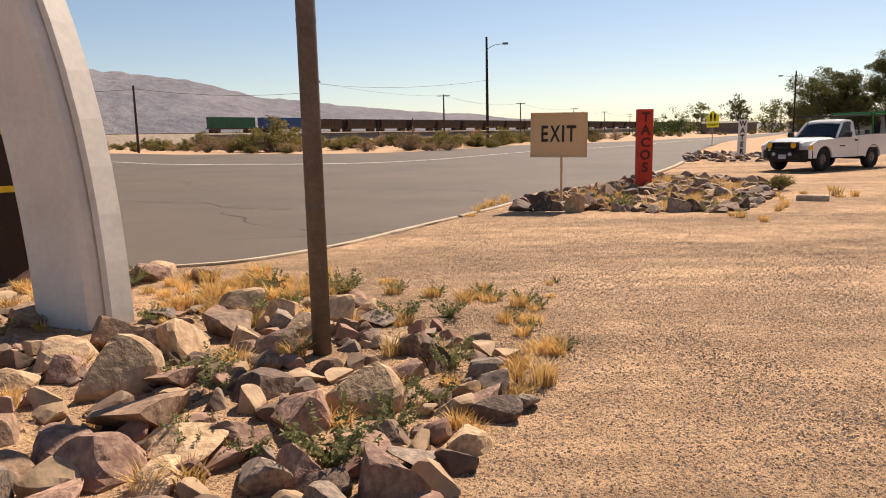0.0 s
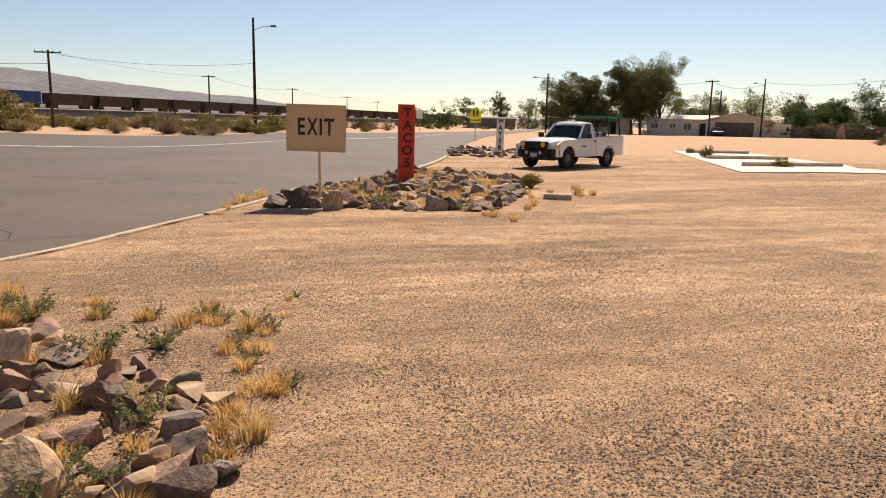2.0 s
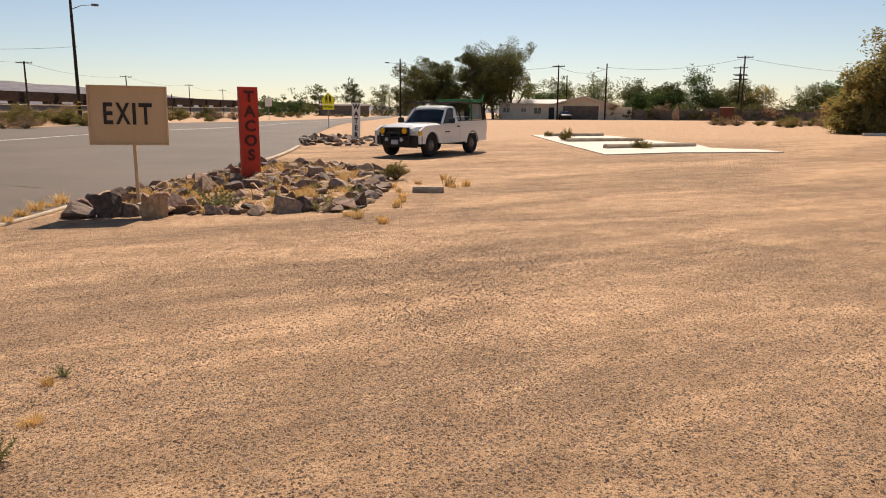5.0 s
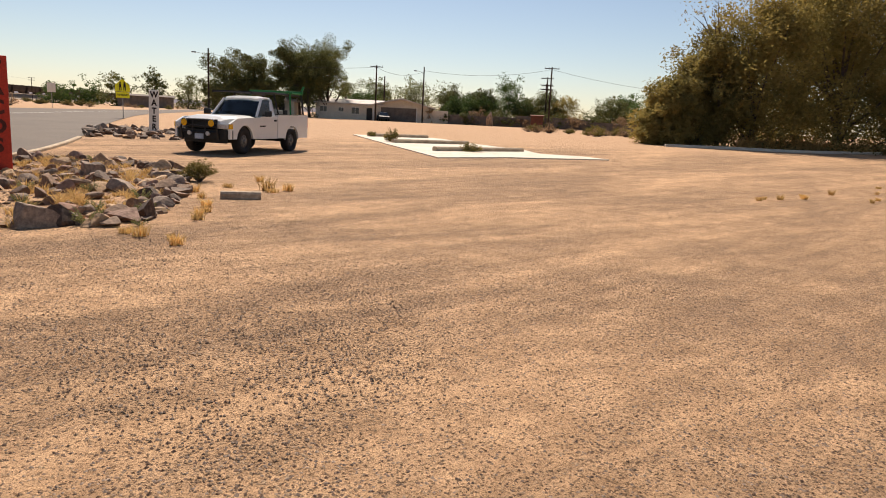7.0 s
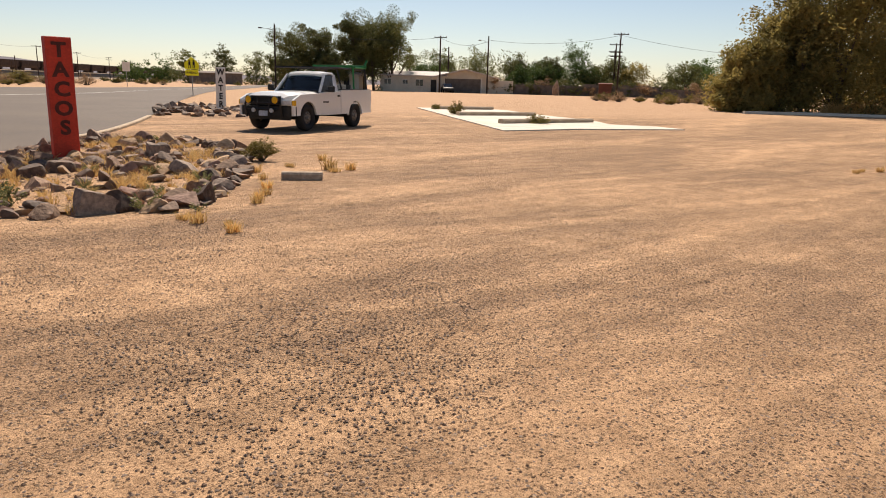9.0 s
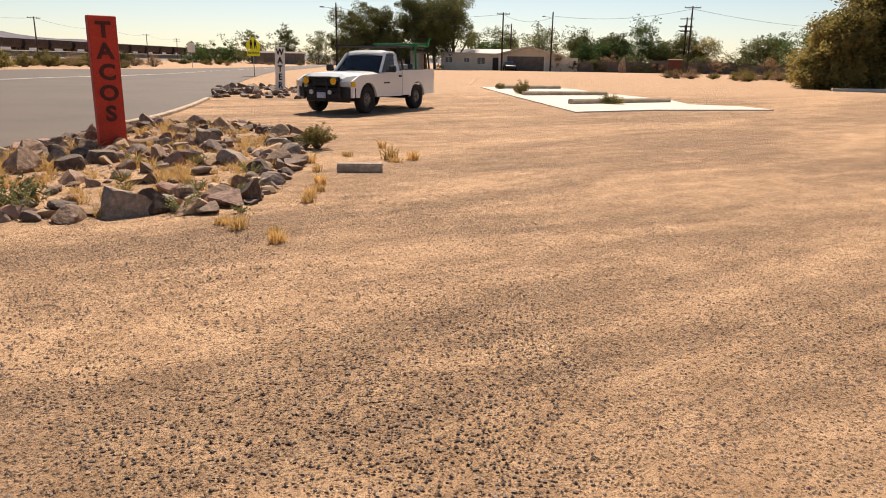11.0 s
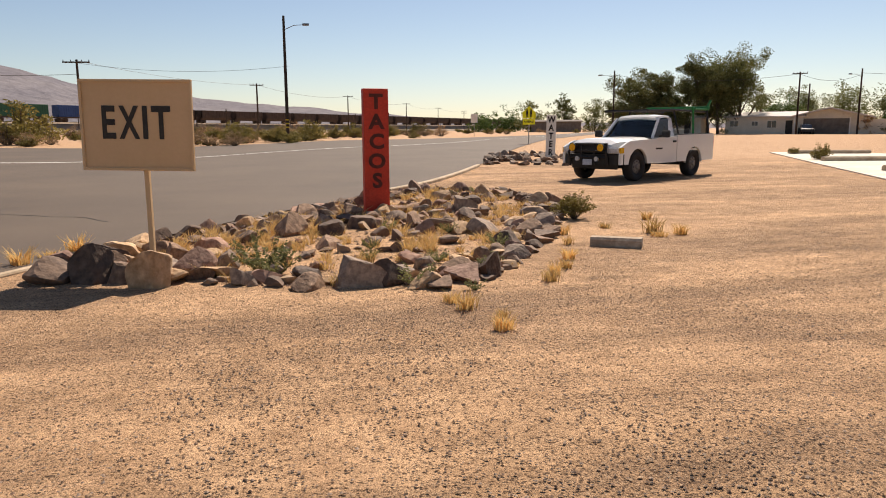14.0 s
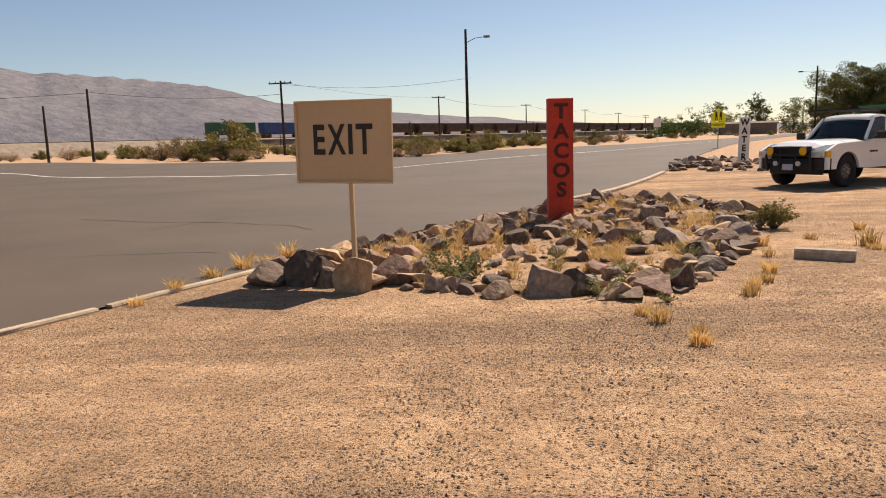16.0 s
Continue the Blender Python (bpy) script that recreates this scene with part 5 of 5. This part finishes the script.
for x, y in ((20.86, 10.34), (19.9, 11.45), (22.41, 11.16), (17.96, 11.89), (23, 9.6), (25.12, 11.56)):
    for _ in range(3):
        put_plant(TUFTS, "dry_grass_tuft", x + rng.uniform(-1, 1), y + rng.uniform(-0.4, 0.4), rng.uniform(0.5, 0.8), rng, "low dry grass on pale sand", "grass", "dry grass tufts")
for x, y, s in [(-0.24, 3.72, 1.2), (0.02, 4.17, 0.8), (0.32, 5.13, 0.8), (-0.13, 6.39, 1.0), (0.27, 6.48, 0.8), (-1.23, 6.6, 1.1), (-0.79, 7.5, 1.0), (0.22, 4.51, 0.7), (0.02, 4.57, 0.6), (-1.54, 7.7, 0.9), (-1.27, 5.04, 0.9), (3.66, 15.19, 1.5), (3.82, 14.97, 1.2), (5.11, 14.18, 0.9), (5.61, 13.9, 0.5)]:
    put_plant(WEEDS, "green_weed", x, y, s * 0.8, rng, "low grey-green weed between rocks", "weed", "green weeds")

for _ in range(70):
    p = in_poly(BED1)(rng)
    if p and p[0] > -3.5 and p[1] > 3.2:
        put_plant(WEEDS, "green_weed", *p, rng.uniform(0.3, 0.6), rng, "low grey-green weed between rocks", "weed", "green weeds", 0.02)
for _ in range(24):
    p = in_poly(BED2)(rng)
    if p:
        put_plant(WEEDS, "green_weed", *p, rng.uniform(0.3, 0.6), rng, "low grey-green weed between rocks", "weed", "green weeds", 0.02)

verts, faces = [], []
for _ in range(260):
    t = rng.random()
    x, y = 50.5 + 10 * t + rng.uniform(0.2, 1.6), 28.3 - 8.0 * t
    blades(verts, faces, x, y, ter(x, y), 26, rng.uniform(0.4, 0.9), 0.4, rng, 0.018, 0.7)
tagged(mesh_object("tall_dry_grass", verts, faces, M["grass"]), "tall pale dry grass along the kerb below the tamarisks", "grass", kind="stuff")

# ---- shrubs ----
SHRUBS = [shrub_variant("creosote_bush", 60 + i, M["creosote"], 2600, 0.032) for i in range(3)]
DRIES = [shrub_variant("dry_saltbush", 70 + i, M["dryshrub"], 1300, 0.028) for i in range(2)]
for s in SHRUBS:
    tagged(s, "olive-green creosote bush on sandy desert soil", "bush", "desert shrubs")
for s in DRIES:
    tagged(s, "dry brownish saltbush on sandy desert soil", "bush", "desert shrubs")
used = set()


def shrub(kinds, x, y, size, high=1.0):
    src = rng.choice(kinds)
    m = pose(x, y, ter(x, y), 0, 0, rng.uniform(0, 360))
    ob = src if src not in used else copy_thing(src, m)
    used.add(src)
    ob.matrix_world = m @ Matrix.Diagonal((size, size, size * high, 1))
    return ob


shrub(SHRUBS, 8.38, 18.51, 0.62, 1.0)["label"] = "round green bush at the corner of the rock border"
shrub(SHRUBS, 24.07, 32.45, 0.75, 1.2)["label"] = "round green bush on the concrete pad"
shrub(SHRUBS, 22.85, 25.83, 0.9, 0.6)["label"] = "low grey-green bush against a wheel stop"
shrub(SHRUBS, 26.42, 37.22, 0.5, 1.0)
shrub(SHRUBS, 15.54, 34.6, 0.7, 0.5)
shrub(SHRUBS, 16.05, 35.72, 0.8, 0.4)
for x, y, s, k in [(-16.42, 67.48, 4.76, 0), (-19.16, 67.7, 3.36, 0), (-16.93, 66.11, 2.52, 1), (-14.17, 62.51, 1.82, 1), (-3.86, 62.76, 2.80, 1), (-7.53, 62.27, 1.96, 1), (-0.57, 63.42, 2.38, 0), (2.09, 70.67, 2.24, 0), (5.13, 76.04, 2.80, 0), (-0.34, 60.33, 1.54, 1), (-21.04, 68.05, 2.52, 1), (-23.87, 69.95, 2.80, 1)]:
    shrub(DRIES if k else SHRUBS, x, y, s, rng.uniform(0.75, 1.0))
EDGE = stretch(1)
placed = 0
while placed < 190:
    p = EDGE[rng.randrange(len(EDGE))]
    q = EDGE[min(len(EDGE) - 1, EDGE.index(p) + 1)]
    way = (q - p).normalized() if (q - p).length else Vector((0.6, 0.8))
    out = 2.5 + 72 * rng.random() ** 1.25
    x, y = p.x - way.y * out + way.x * rng.uniform(0, 12), p.y + way.x * out + way.y * rng.uniform(0, 12)
    if y < -10 or y > 260:
        continue
    shrub(SHRUBS if rng.random() < 0.62 else DRIES, x, y, rng.uniform(0.8, 2.0) * (1 + out / 70), rng.uniform(0.6, 0.95))
    placed += 1
for _ in range(26):
    shrub(DRIES if rng.random() < 0.6 else SHRUBS, rng.uniform(56, 70), rng.uniform(40, 54), rng.uniform(0.8, 1.8), 0.8)

# ---- trees ----
TAM = "dense olive tamarisk tree drooping to the ground"
for i, (x, y, h, w) in enumerate([(48.37, 32.38, 3.6, 3.6), (51.19, 31.28, 6.6, 5.2), (53.88, 28.87, 10.5, 8.5), (59.1, 24.83, 12.0, 10.0), (62.81, 18.84, 12.5, 10.5), (63.86, 11.52, 11.5, 10.0), (66.18, 30.5, 12, 9), (67.51, 22.92, 13.5, 9)]):
    tree("tamarisk_tree", x, y, h, w, 100 + i, M["tamarisk"], TAM, 46000, 0.125, 0.08, 80, low=True, group="tamarisk trees", crown_flat=1.05)
bare = empty("dead_branches", pose(50.59, 30.7, ter(45, 23)), "bare grey dead branches rising out of a tamarisk", "branches")
bm = bmesh.new()
for k in range(16):
    a = rng.uniform(2.0, 4.4)
    z0 = rng.uniform(4, 6.5)
    p = Vector((0.6, -0.4, z0))
    e = p + Vector((math.cos(a) * 0.6, math.sin(a) * 1.2 + 0.9, rng.uniform(1.8, 3.6)))
    add_tube(bm, [p, p.lerp(e, 0.5) + Vector((0, 0.2, 0.3)), e], [0.06, 0.035, 0.01], 5, False)
    for _ in range(4):
        t = p.lerp(e, rng.uniform(0.4, 0.95))
        add_tube(bm, [t, t + Vector((rng.uniform(-0.3, 0.3), rng.uniform(0.1, 0.9), rng.uniform(0.1, 0.8)))], [0.02, 0.006], 4, False)
add_tube(bm, [(0.9, -0.6, -0.2), (0.7, -0.5, 3.5), (0.6, -0.4, 6.5)], [0.2, 0.14, 0.07], 7)
part("limbs", bm, M["bark"], bare)

PINE = "tall dark green pine with rounded clumps behind the pickup"
for i, (x, y, h, w) in enumerate([(56.29, 115.56, 8.6, 8), (60.07, 114.38, 9.0, 7), (66.28, 112.81, 11.8, 8), (68.72, 111.48, 8.5, 8), (72.05, 110.28, 12.2, 9), (69.46, 115.14, 11.0, 8), (60.59, 111.65, 5.5, 6)]):
    tree("pine_tree", x, y, h, w, 200 + i, M["leaf_dark"], PINE, 26000, 0.14, 0.42, 20, group="pines by the houses")
for i, (x, y, h, w, mt, lab) in enumerate([
    (92.48, 112.05, 6.4, 10, "leaf_dark", "broad dark tree behind a yard fence"), (97.51, 107.6, 6.3, 8, "leaf_dark", "broad dark tree behind a yard fence"),
    (98.9, 102.31, 4.4, 7, "leaf_bright", "low green tree behind a yard fence"), (95.02, 103.59, 4.0, 7, "leaf_bright", "low green tree behind a yard fence"), (109.83, 90.5, 4.5, 8, "tamarisk", "low olive tree behind a yard fence"), (117.65, 84.38, 5.0, 8, "leaf_dark", "dark tree beyond the yards"), (106.15, 95.33, 5, 7, "leaf_dark", "dark tree behind a yard fence"), (101.15, 104.46, 5.6, 6, "leaf_bright", "green shrub-like tree behind a yard fence"), (103.95, 98.59, 7.6, 8.5, "leaf_bright", "full bright green tree behind a yard fence"),
    (100.91, 101.62, 6, 5, "leaf_dark", "dark tree behind a yard fence"), (108.47, 93.47, 6.2, 6, "leaf_dark", "thin grey-green tree behind a yard fence"),
    (124.43, 86.37, 6, 8, "leaf_bright", "low green tree beyond the yards"), (116.29, 73.99, 6.5, 8, "leaf_bright", "low green tree beyond the yards"), (110.33, 66.06, 6.5, 8, "tamarisk", "low olive tree beyond the yards"),
    (85.08, 118.61, 4.5, 9, "leaf_bright", "green hedge-like tree behind the houses"), (91.22, 121.47, 7.5, 6, "leaf_dark", "dark tree behind the houses")]):
    tree("yard_tree", x, y, h, w, 300 + i, M[mt], lab, 10000, 0.17, 0.1, 30, low=mt != "leaf_dark", group="trees of the yards")
for i, (x, y, h, w) in enumerate([(73.01, 217.81, 9, 9), (82.5, 215.52, 9.5, 8), (92, 214.64, 7.5, 10), (99.13, 212.7, 7.5, 8), (61.15, 228.65, 5, 10), (68.15, 226.08, 5.5, 8)]):
    tree("roadside_tree", x, y, h, w, 400 + i, M["leaf_dark"] if i < 4 else M["leaf_bright"], "dark rounded tree far along the road", 3500, 0.3, 0.15, 18, low=True, group="trees along the road")


def palm(x, y, h):
    root = empty("fan_palm", pose(x, y, ter(x, y)), "fan palm with a shaggy crown behind the yards", "palm tree")
    part("trunk", tube([(0, 0, -0.2), (0.1, 0, h * 0.5), (0, 0, h)], [0.28, 0.2, 0.18], 8), M["bark"], root)
    verts, faces = [], []
    r = random.Random(9)
    for k in range(46):
        a, el = r.uniform(0, 6.28), r.uniform(-0.9, 1.1)
        L = r.uniform(1.1, 1.7)
        d = Vector((math.cos(a) * math.cos(el), math.sin(a) * math.cos(el), math.sin(el)))
        s = Vector((-math.sin(a), math.cos(a), 0))
        c = Vector((0, 0, h))
        for j in range(7):
            f = (j - 3) / 3
            i = len(verts)
            tip = c + d * L + s * f * 0.7 - Vector((0, 0, 0.25 * abs(f)))
            verts += [c + d * L * 0.45 + s * (f * 0.2 - 0.04), c + d * L * 0.45 + s * (f * 0.2 + 0.04), tip]
            faces.append((i, i + 1, i + 2))
    mesh_object("fronds", [tuple(v) for v in verts], faces, M["leaf_dark"], root)


palm(97.89, 106.76, 6.2)
palm(79.51, 116.45, 6.5)

for i in range(14):
    t = i / 13
    x, y = 85.76 + 25.5 * t, 99.36 - 24.2 * t
    tree("hedge_bush", x + rng.uniform(-0.6, 0.6), y + rng.uniform(-0.6, 0.6), rng.uniform(1.5, 2.6), rng.uniform(2.6, 4.0), 500 + i, M["leaf_dark" if i % 3 else "dryshrub"], "scrubby bush growing against the yard fence", 1500, 0.14, 0.05, 14, low=True, category="bush", group="bushes along the yard fence")

# ---- houses, fences ----
house("long_house", 74.15, 107.75, -42, 11, 7, 2.7, 0.75, [(-4.2, 1.6, 1.1, 0.9), (-1.2, 1.6, 0.8, 0.7), (1.2, 1.5, 1.2, 1.1)], "low cream house with dark windows and shallow roof", (3.6,))
garage = house("carport_house", 81.09, 102.07, -42, 10.5, 8, 2.6, 1.35, [], "cream house with wide gabled carport")
# no recess: a flat panel in fence brown paints the bay's shade
part("carport_opening", box((-1.0, -0.03, 1.15), (7.2, 0.08, 2.3)), M["fence"], garage, "flat brown panel coloured as the shade in the carport bay")
for px in (-4.6, 2.7):
    part("carport_post", box((px, -1.1, 1.2), (0.16, 0.16, 2.5)), M["white"], garage)
part("side_wall", box((6.3, 0.2, 1.0), (3.4, 0.2, 2.3)), M["wall"], garage)
small_car(pose(77.63, 102.56, ter(77, 93), 0, 0, -120), "dark parked car under the carport roof")
house("small_house", 63.22, 113.77, -40, 7, 6, 2.6, 0.8, [(-1.5, 1.5, 1.0, 1.0)], "low cream house behind the pickup", (1.5,))
house("grey_shed", 76.25, 205.03, -20, 14, 8, 3.0, 0.5, [], "long low grey building far along the road", (), "fence", "fence")
for i in range(3):
    house("far_house", 112 + 9 * i, 236 + 20 * i, -25, 10, 7, 2.6, 1.1, [(-2, 1.5, 1.2, 1.0), (2, 1.5, 1.2, 1.0)], "small pale house far along the road")


def board_fence(x0, y0, x1, y1, h, name, label, mat="fence", step=1.9):
    L = math.hypot(x1 - x0, y1 - y0)
    root = empty(name, pose(x0, y0, ter(x0, y0), 0, 0, math.degrees(math.atan2(y1 - y0, x1 - x0))), label, "fence")
    n = max(2, int(L / step))
    for k in range(n):
        hh = h * rng.uniform(0.94, 1.05)
        part("fence_panel", box(((k + 0.5) * L / n, 0, hh / 2), (L / n - 0.03, 0.05, hh), bevel=0.01), M[mat], root)
        part("fence_post", box((k * L / n, 0.06, h * 0.55), (0.1, 0.1, h * 1.1)), M[mat], root)
    return root


board_fence(84.52, 100.47, 95.81, 89.2, 1.7, "yard_fence", "dark weathered wooden yard fence")
board_fence(95.81, 89.2, 105.4, 80.31, 1.9, "yard_fence", "grey weathered wooden yard fence")
board_fence(105.4, 80.31, 116.31, 65.71, 1.4, "yard_fence", "low grey wooden yard fence")
shed = empty("rust_shed", pose(85.27, 75.41, ter(86, 62), 0, 0, -50), "small rust-red shed by the yard fence", "shed")
part("walls", box((0, 0, 0.95), (1.8, 1.6, 1.9), bevel=0.02), M["rust"], shed)
part("roof", box((0, 0, 1.96), (2.0, 1.8, 0.1), pose(0, 0, 0, 4, 0, 0)), M["rust"], shed)
drum = tagged(part("oil_drum", tube([(0, 0, 0), (0, 0, 0.04), (0, 0, 0.44), (0, 0, 0.46), (0, 0, 0.9)], [0.28, 0.29, 0.29, 0.30, 0.29], 16), M["rust"]), "rust-red steel drum at the edge of the field", "drum")
drum.matrix_world = pose(79.35, 69.68, ter(80, 56))
rock_pillar = place_rock(93.2, 77.5, 1.5, 4, rng, "rocks by the fence")
rock_pillar.matrix_world = pose(91.17, 90.7, ter(92, 77) + 0.8, 0, 80, 0) @ Matrix.Diagonal((2.2, 1.4, 1.2, 1))
rock_pillar["label"] = "upright pale boulder beside the yard fence"

# ---- poles and wires ----
street_lamp(3.2, 69, 10.5, 1.95, 0, "wooden street lamp post with long arm by the road", 0.85, True)
street_lamp(52.02, 113.43, 10.2, 2.4, 165, "wooden street lamp post beside the trees", 0.9)
street_lamp(82.26, 97.85, 9.6, 1.6, 140, "wooden street lamp post by the yards", 0.9)
for x, y, top, arms, lean, turn, L in [
    (-1.84, 120.58, 8.3, 1, 0, 0, 2.0), (14.77, 167.05, 8.7, 1, 0, 5, 2.2), (35.14, 218.86, 9.0, 1, 0, 5, 2.2), (52.88, 261.97, 9.0, 1, 0, 5, 2.2), (73.71, 311.82, 9.2, 2, 0, 5, 2.4), (96.56, 370.17, 9.5, 1, 0, 5, 2.4), (122.26, 434.16, 9.8, 1, 0, 5, 2.4),
    (-15.68, 80.63, 7.9, 1, 0, -5, 2.4), (-33.18, 75.9, 7.4, 0, 0, 0, 2.0), (-40.37, 80.33, 6.2, 0, 0, 0, 2),
    (75.65, 102.1, 9.4, 1, 0, -38, 2.0), (83.85, 110.46, 8.3, 0, 0, 0, 2), (106.33, 91.38, 9.6, 1, 0, -50, 2.2), (115.04, 98.79, 9.0, 2, 0, -50, 2.4), (120.6, 103.07, 9.2, 2, 0, -50, 2.4), (98.44, 84.06, 10.6, 1, 0, -45, 2.4), (133.18, 83.96, 8.5, 1, 0, -50, 2.2)]:
    utility_pole(x, y, top, arms, lean, turn, L)
k = 0
for x, y in [(-48.48, 198.99), (-23.35, 217.48), (-8.16, 139.28), (5.88, 189.44), (19.77, 211.5), (-32.07, 164.92), (33.98, 256.29), (49.05, 285.61), (66.81, 329.45), (25.28, 180.84), (87.35, 364.3), (103.53, 389.97)]:
    k += 1
    utility_pole(x, y, 5.0 + 0.4 * (k % 3), 0, 0, 0, 2, 0.11)
wires("power_line", (-90.89, 71.84, 7.5), (-33.18, 75.9, 7.0), 0.7, "thin dark power line over the desert", "power lines", 0.02)
wires("power_line", (-33.18, 75.9, 7.1), (-15.68, 80.63, 6.6), 0.5, "thin dark power line over the desert", "power lines", 0.02)
wires("power_line", (-15.68, 80.63, 7.6), (3.52, 71.66, 6.8), 0.6, "thin dark power line over the desert", "power lines", 0.012)
wires("power_line", (-15.68, 80.63, 7.8), (-1.84, 120.58, 8.1), 0.5, "thin dark power line over the desert", "power lines", 0.015)
pts = [(-1.84, 120.58, 8.1), (14.77, 167.05, 8.5), (35.14, 218.86, 8.8), (52.88, 261.97, 8.8), (73.71, 311.82, 9.0)]
for a, b in zip(pts, pts[1:]):
    wires("power_line", a, b, 0.8, "thin dark power line beside the road", "power lines", 0.02)
for a, b in (((75.65, 102.1, 9.1), (82.26, 97.85, 8.8)), ((82.26, 97.85, 9.0), (98.44, 84.06, 10.2)), ((98.44, 84.06, 10.2), (135.47, 72.98, 8.2)), ((52.02, 113.43, 9.5), (75.65, 102.1, 9.1)), ((106.33, 91.38, 9.3), (98.44, 84.06, 10.3))):
    wires("power_line", a, b, 0.9, "thin dark power line over the yards", "power lines", 0.02)

# ---- railway ----
a, b = Vector((-150, 77)), Vector((330, 759))
way = (b - a).normalized()
ang = math.degrees(math.atan2(way.y, way.x))
bm = loft([[(x, y, z) for y, z in ((-7.5, 0), (-1.9, 3.25), (1.9, 3.25), (7.5, 0))] for x in (0, (b - a).length)])
bank = part("rail_bank", bm, M["ballast"])
bank.matrix_world = pose(a.x, a.y, ter(a.x, a.y) - 0.1, 0, 0, ang)
tagged(bank, "low brown ballast bank of the railway", "railway", kind="structure")
for s in (-0.72, 0.72):
    r = part("rail", box(((b - a).length / 2, s, 3.22), ((b - a).length, 0.07, 0.15)), M["hopper"])
    r.matrix_world = pose(a.x, a.y, ter(a.x, a.y), 0, 0, ang)
    tagged(r, "dark steel rail on the ballast bank", "rail", kind="structure")
z0 = ter(200, 200) + 3.2
start = Vector((-61, 197))
container_car(pose(start.x, start.y, z0, 0, 0, ang), "cgreen", "dark green container on a freight train")
container_car(pose(*(start + way * 17).to_tuple(), z0, 0, 0, ang), "cblue", "blue container on a freight train")
car = hopper()
tagged(car, "dark brown ribbed hopper car of a long train", "rail car", "freight train")
for k in range(30):
    p = start + way * (34 + 16.3 * k)
    m = pose(p.x, p.y, z0, 0, 0, ang)
    if k:
        copy_thing(car, m)
    else:
        car.matrix_world = m


# ---- far hills ----
def hills(name, dist, spans, label, seed, base=0.0):
    """A ridge whose height follows a few broad rises, with gullied flanks."""
    verts, faces = [], []
    n, rows = 220, 9
    for i in range(n + 1):
        az = spans[0][0] + (spans[-1][0] - spans[0][0]) * i / n
        for (a0, h0), (a1, h1) in zip(spans, spans[1:]):
            if a0 <= az <= a1:
                t = (az - a0) / (a1 - a0)
                h = h0 + (h1 - h0) * t * t * (3 - 2 * t)
        h *= 1 + 0.10 * noise.noise((az * 0.22, seed, 0)) + 0.05 * noise.noise((az * 0.9, seed, 4))
        for j in range(rows):
            f = j / (rows - 1)
            d = dist * (1 + 0.35 * f)
            z = h * (f ** 0.8) * (1 + 0.12 * noise.noise((az * 0.5, f * 3, seed)) * (1 - f)) * 1.35
            verts.append((d * math.sin(radians(az)), d * math.cos(radians(az)), z - 4))
    for i in range(n):
        for j in range(rows - 1):
            q = i * rows + j
            faces.append((q, q + rows, q + rows + 1, q + 1))
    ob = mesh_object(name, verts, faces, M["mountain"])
    ob.data.polygons.foreach_set("use_smooth", [True] * len(faces))
    return tagged(ob, label, "mountains", kind="structure")


hills("backdrop_hills", 2300, [(-75, 240), (-50, 255), (-34, 238), (-27, 218), (-20, 178), (-14, 130), (-7, 98), (0, 72), (6, 52), (12, 35), (20, 24), (40, 14), (60, 10)], "long desert mountain slope with distance haze in its grey-violet colour", 1.7)
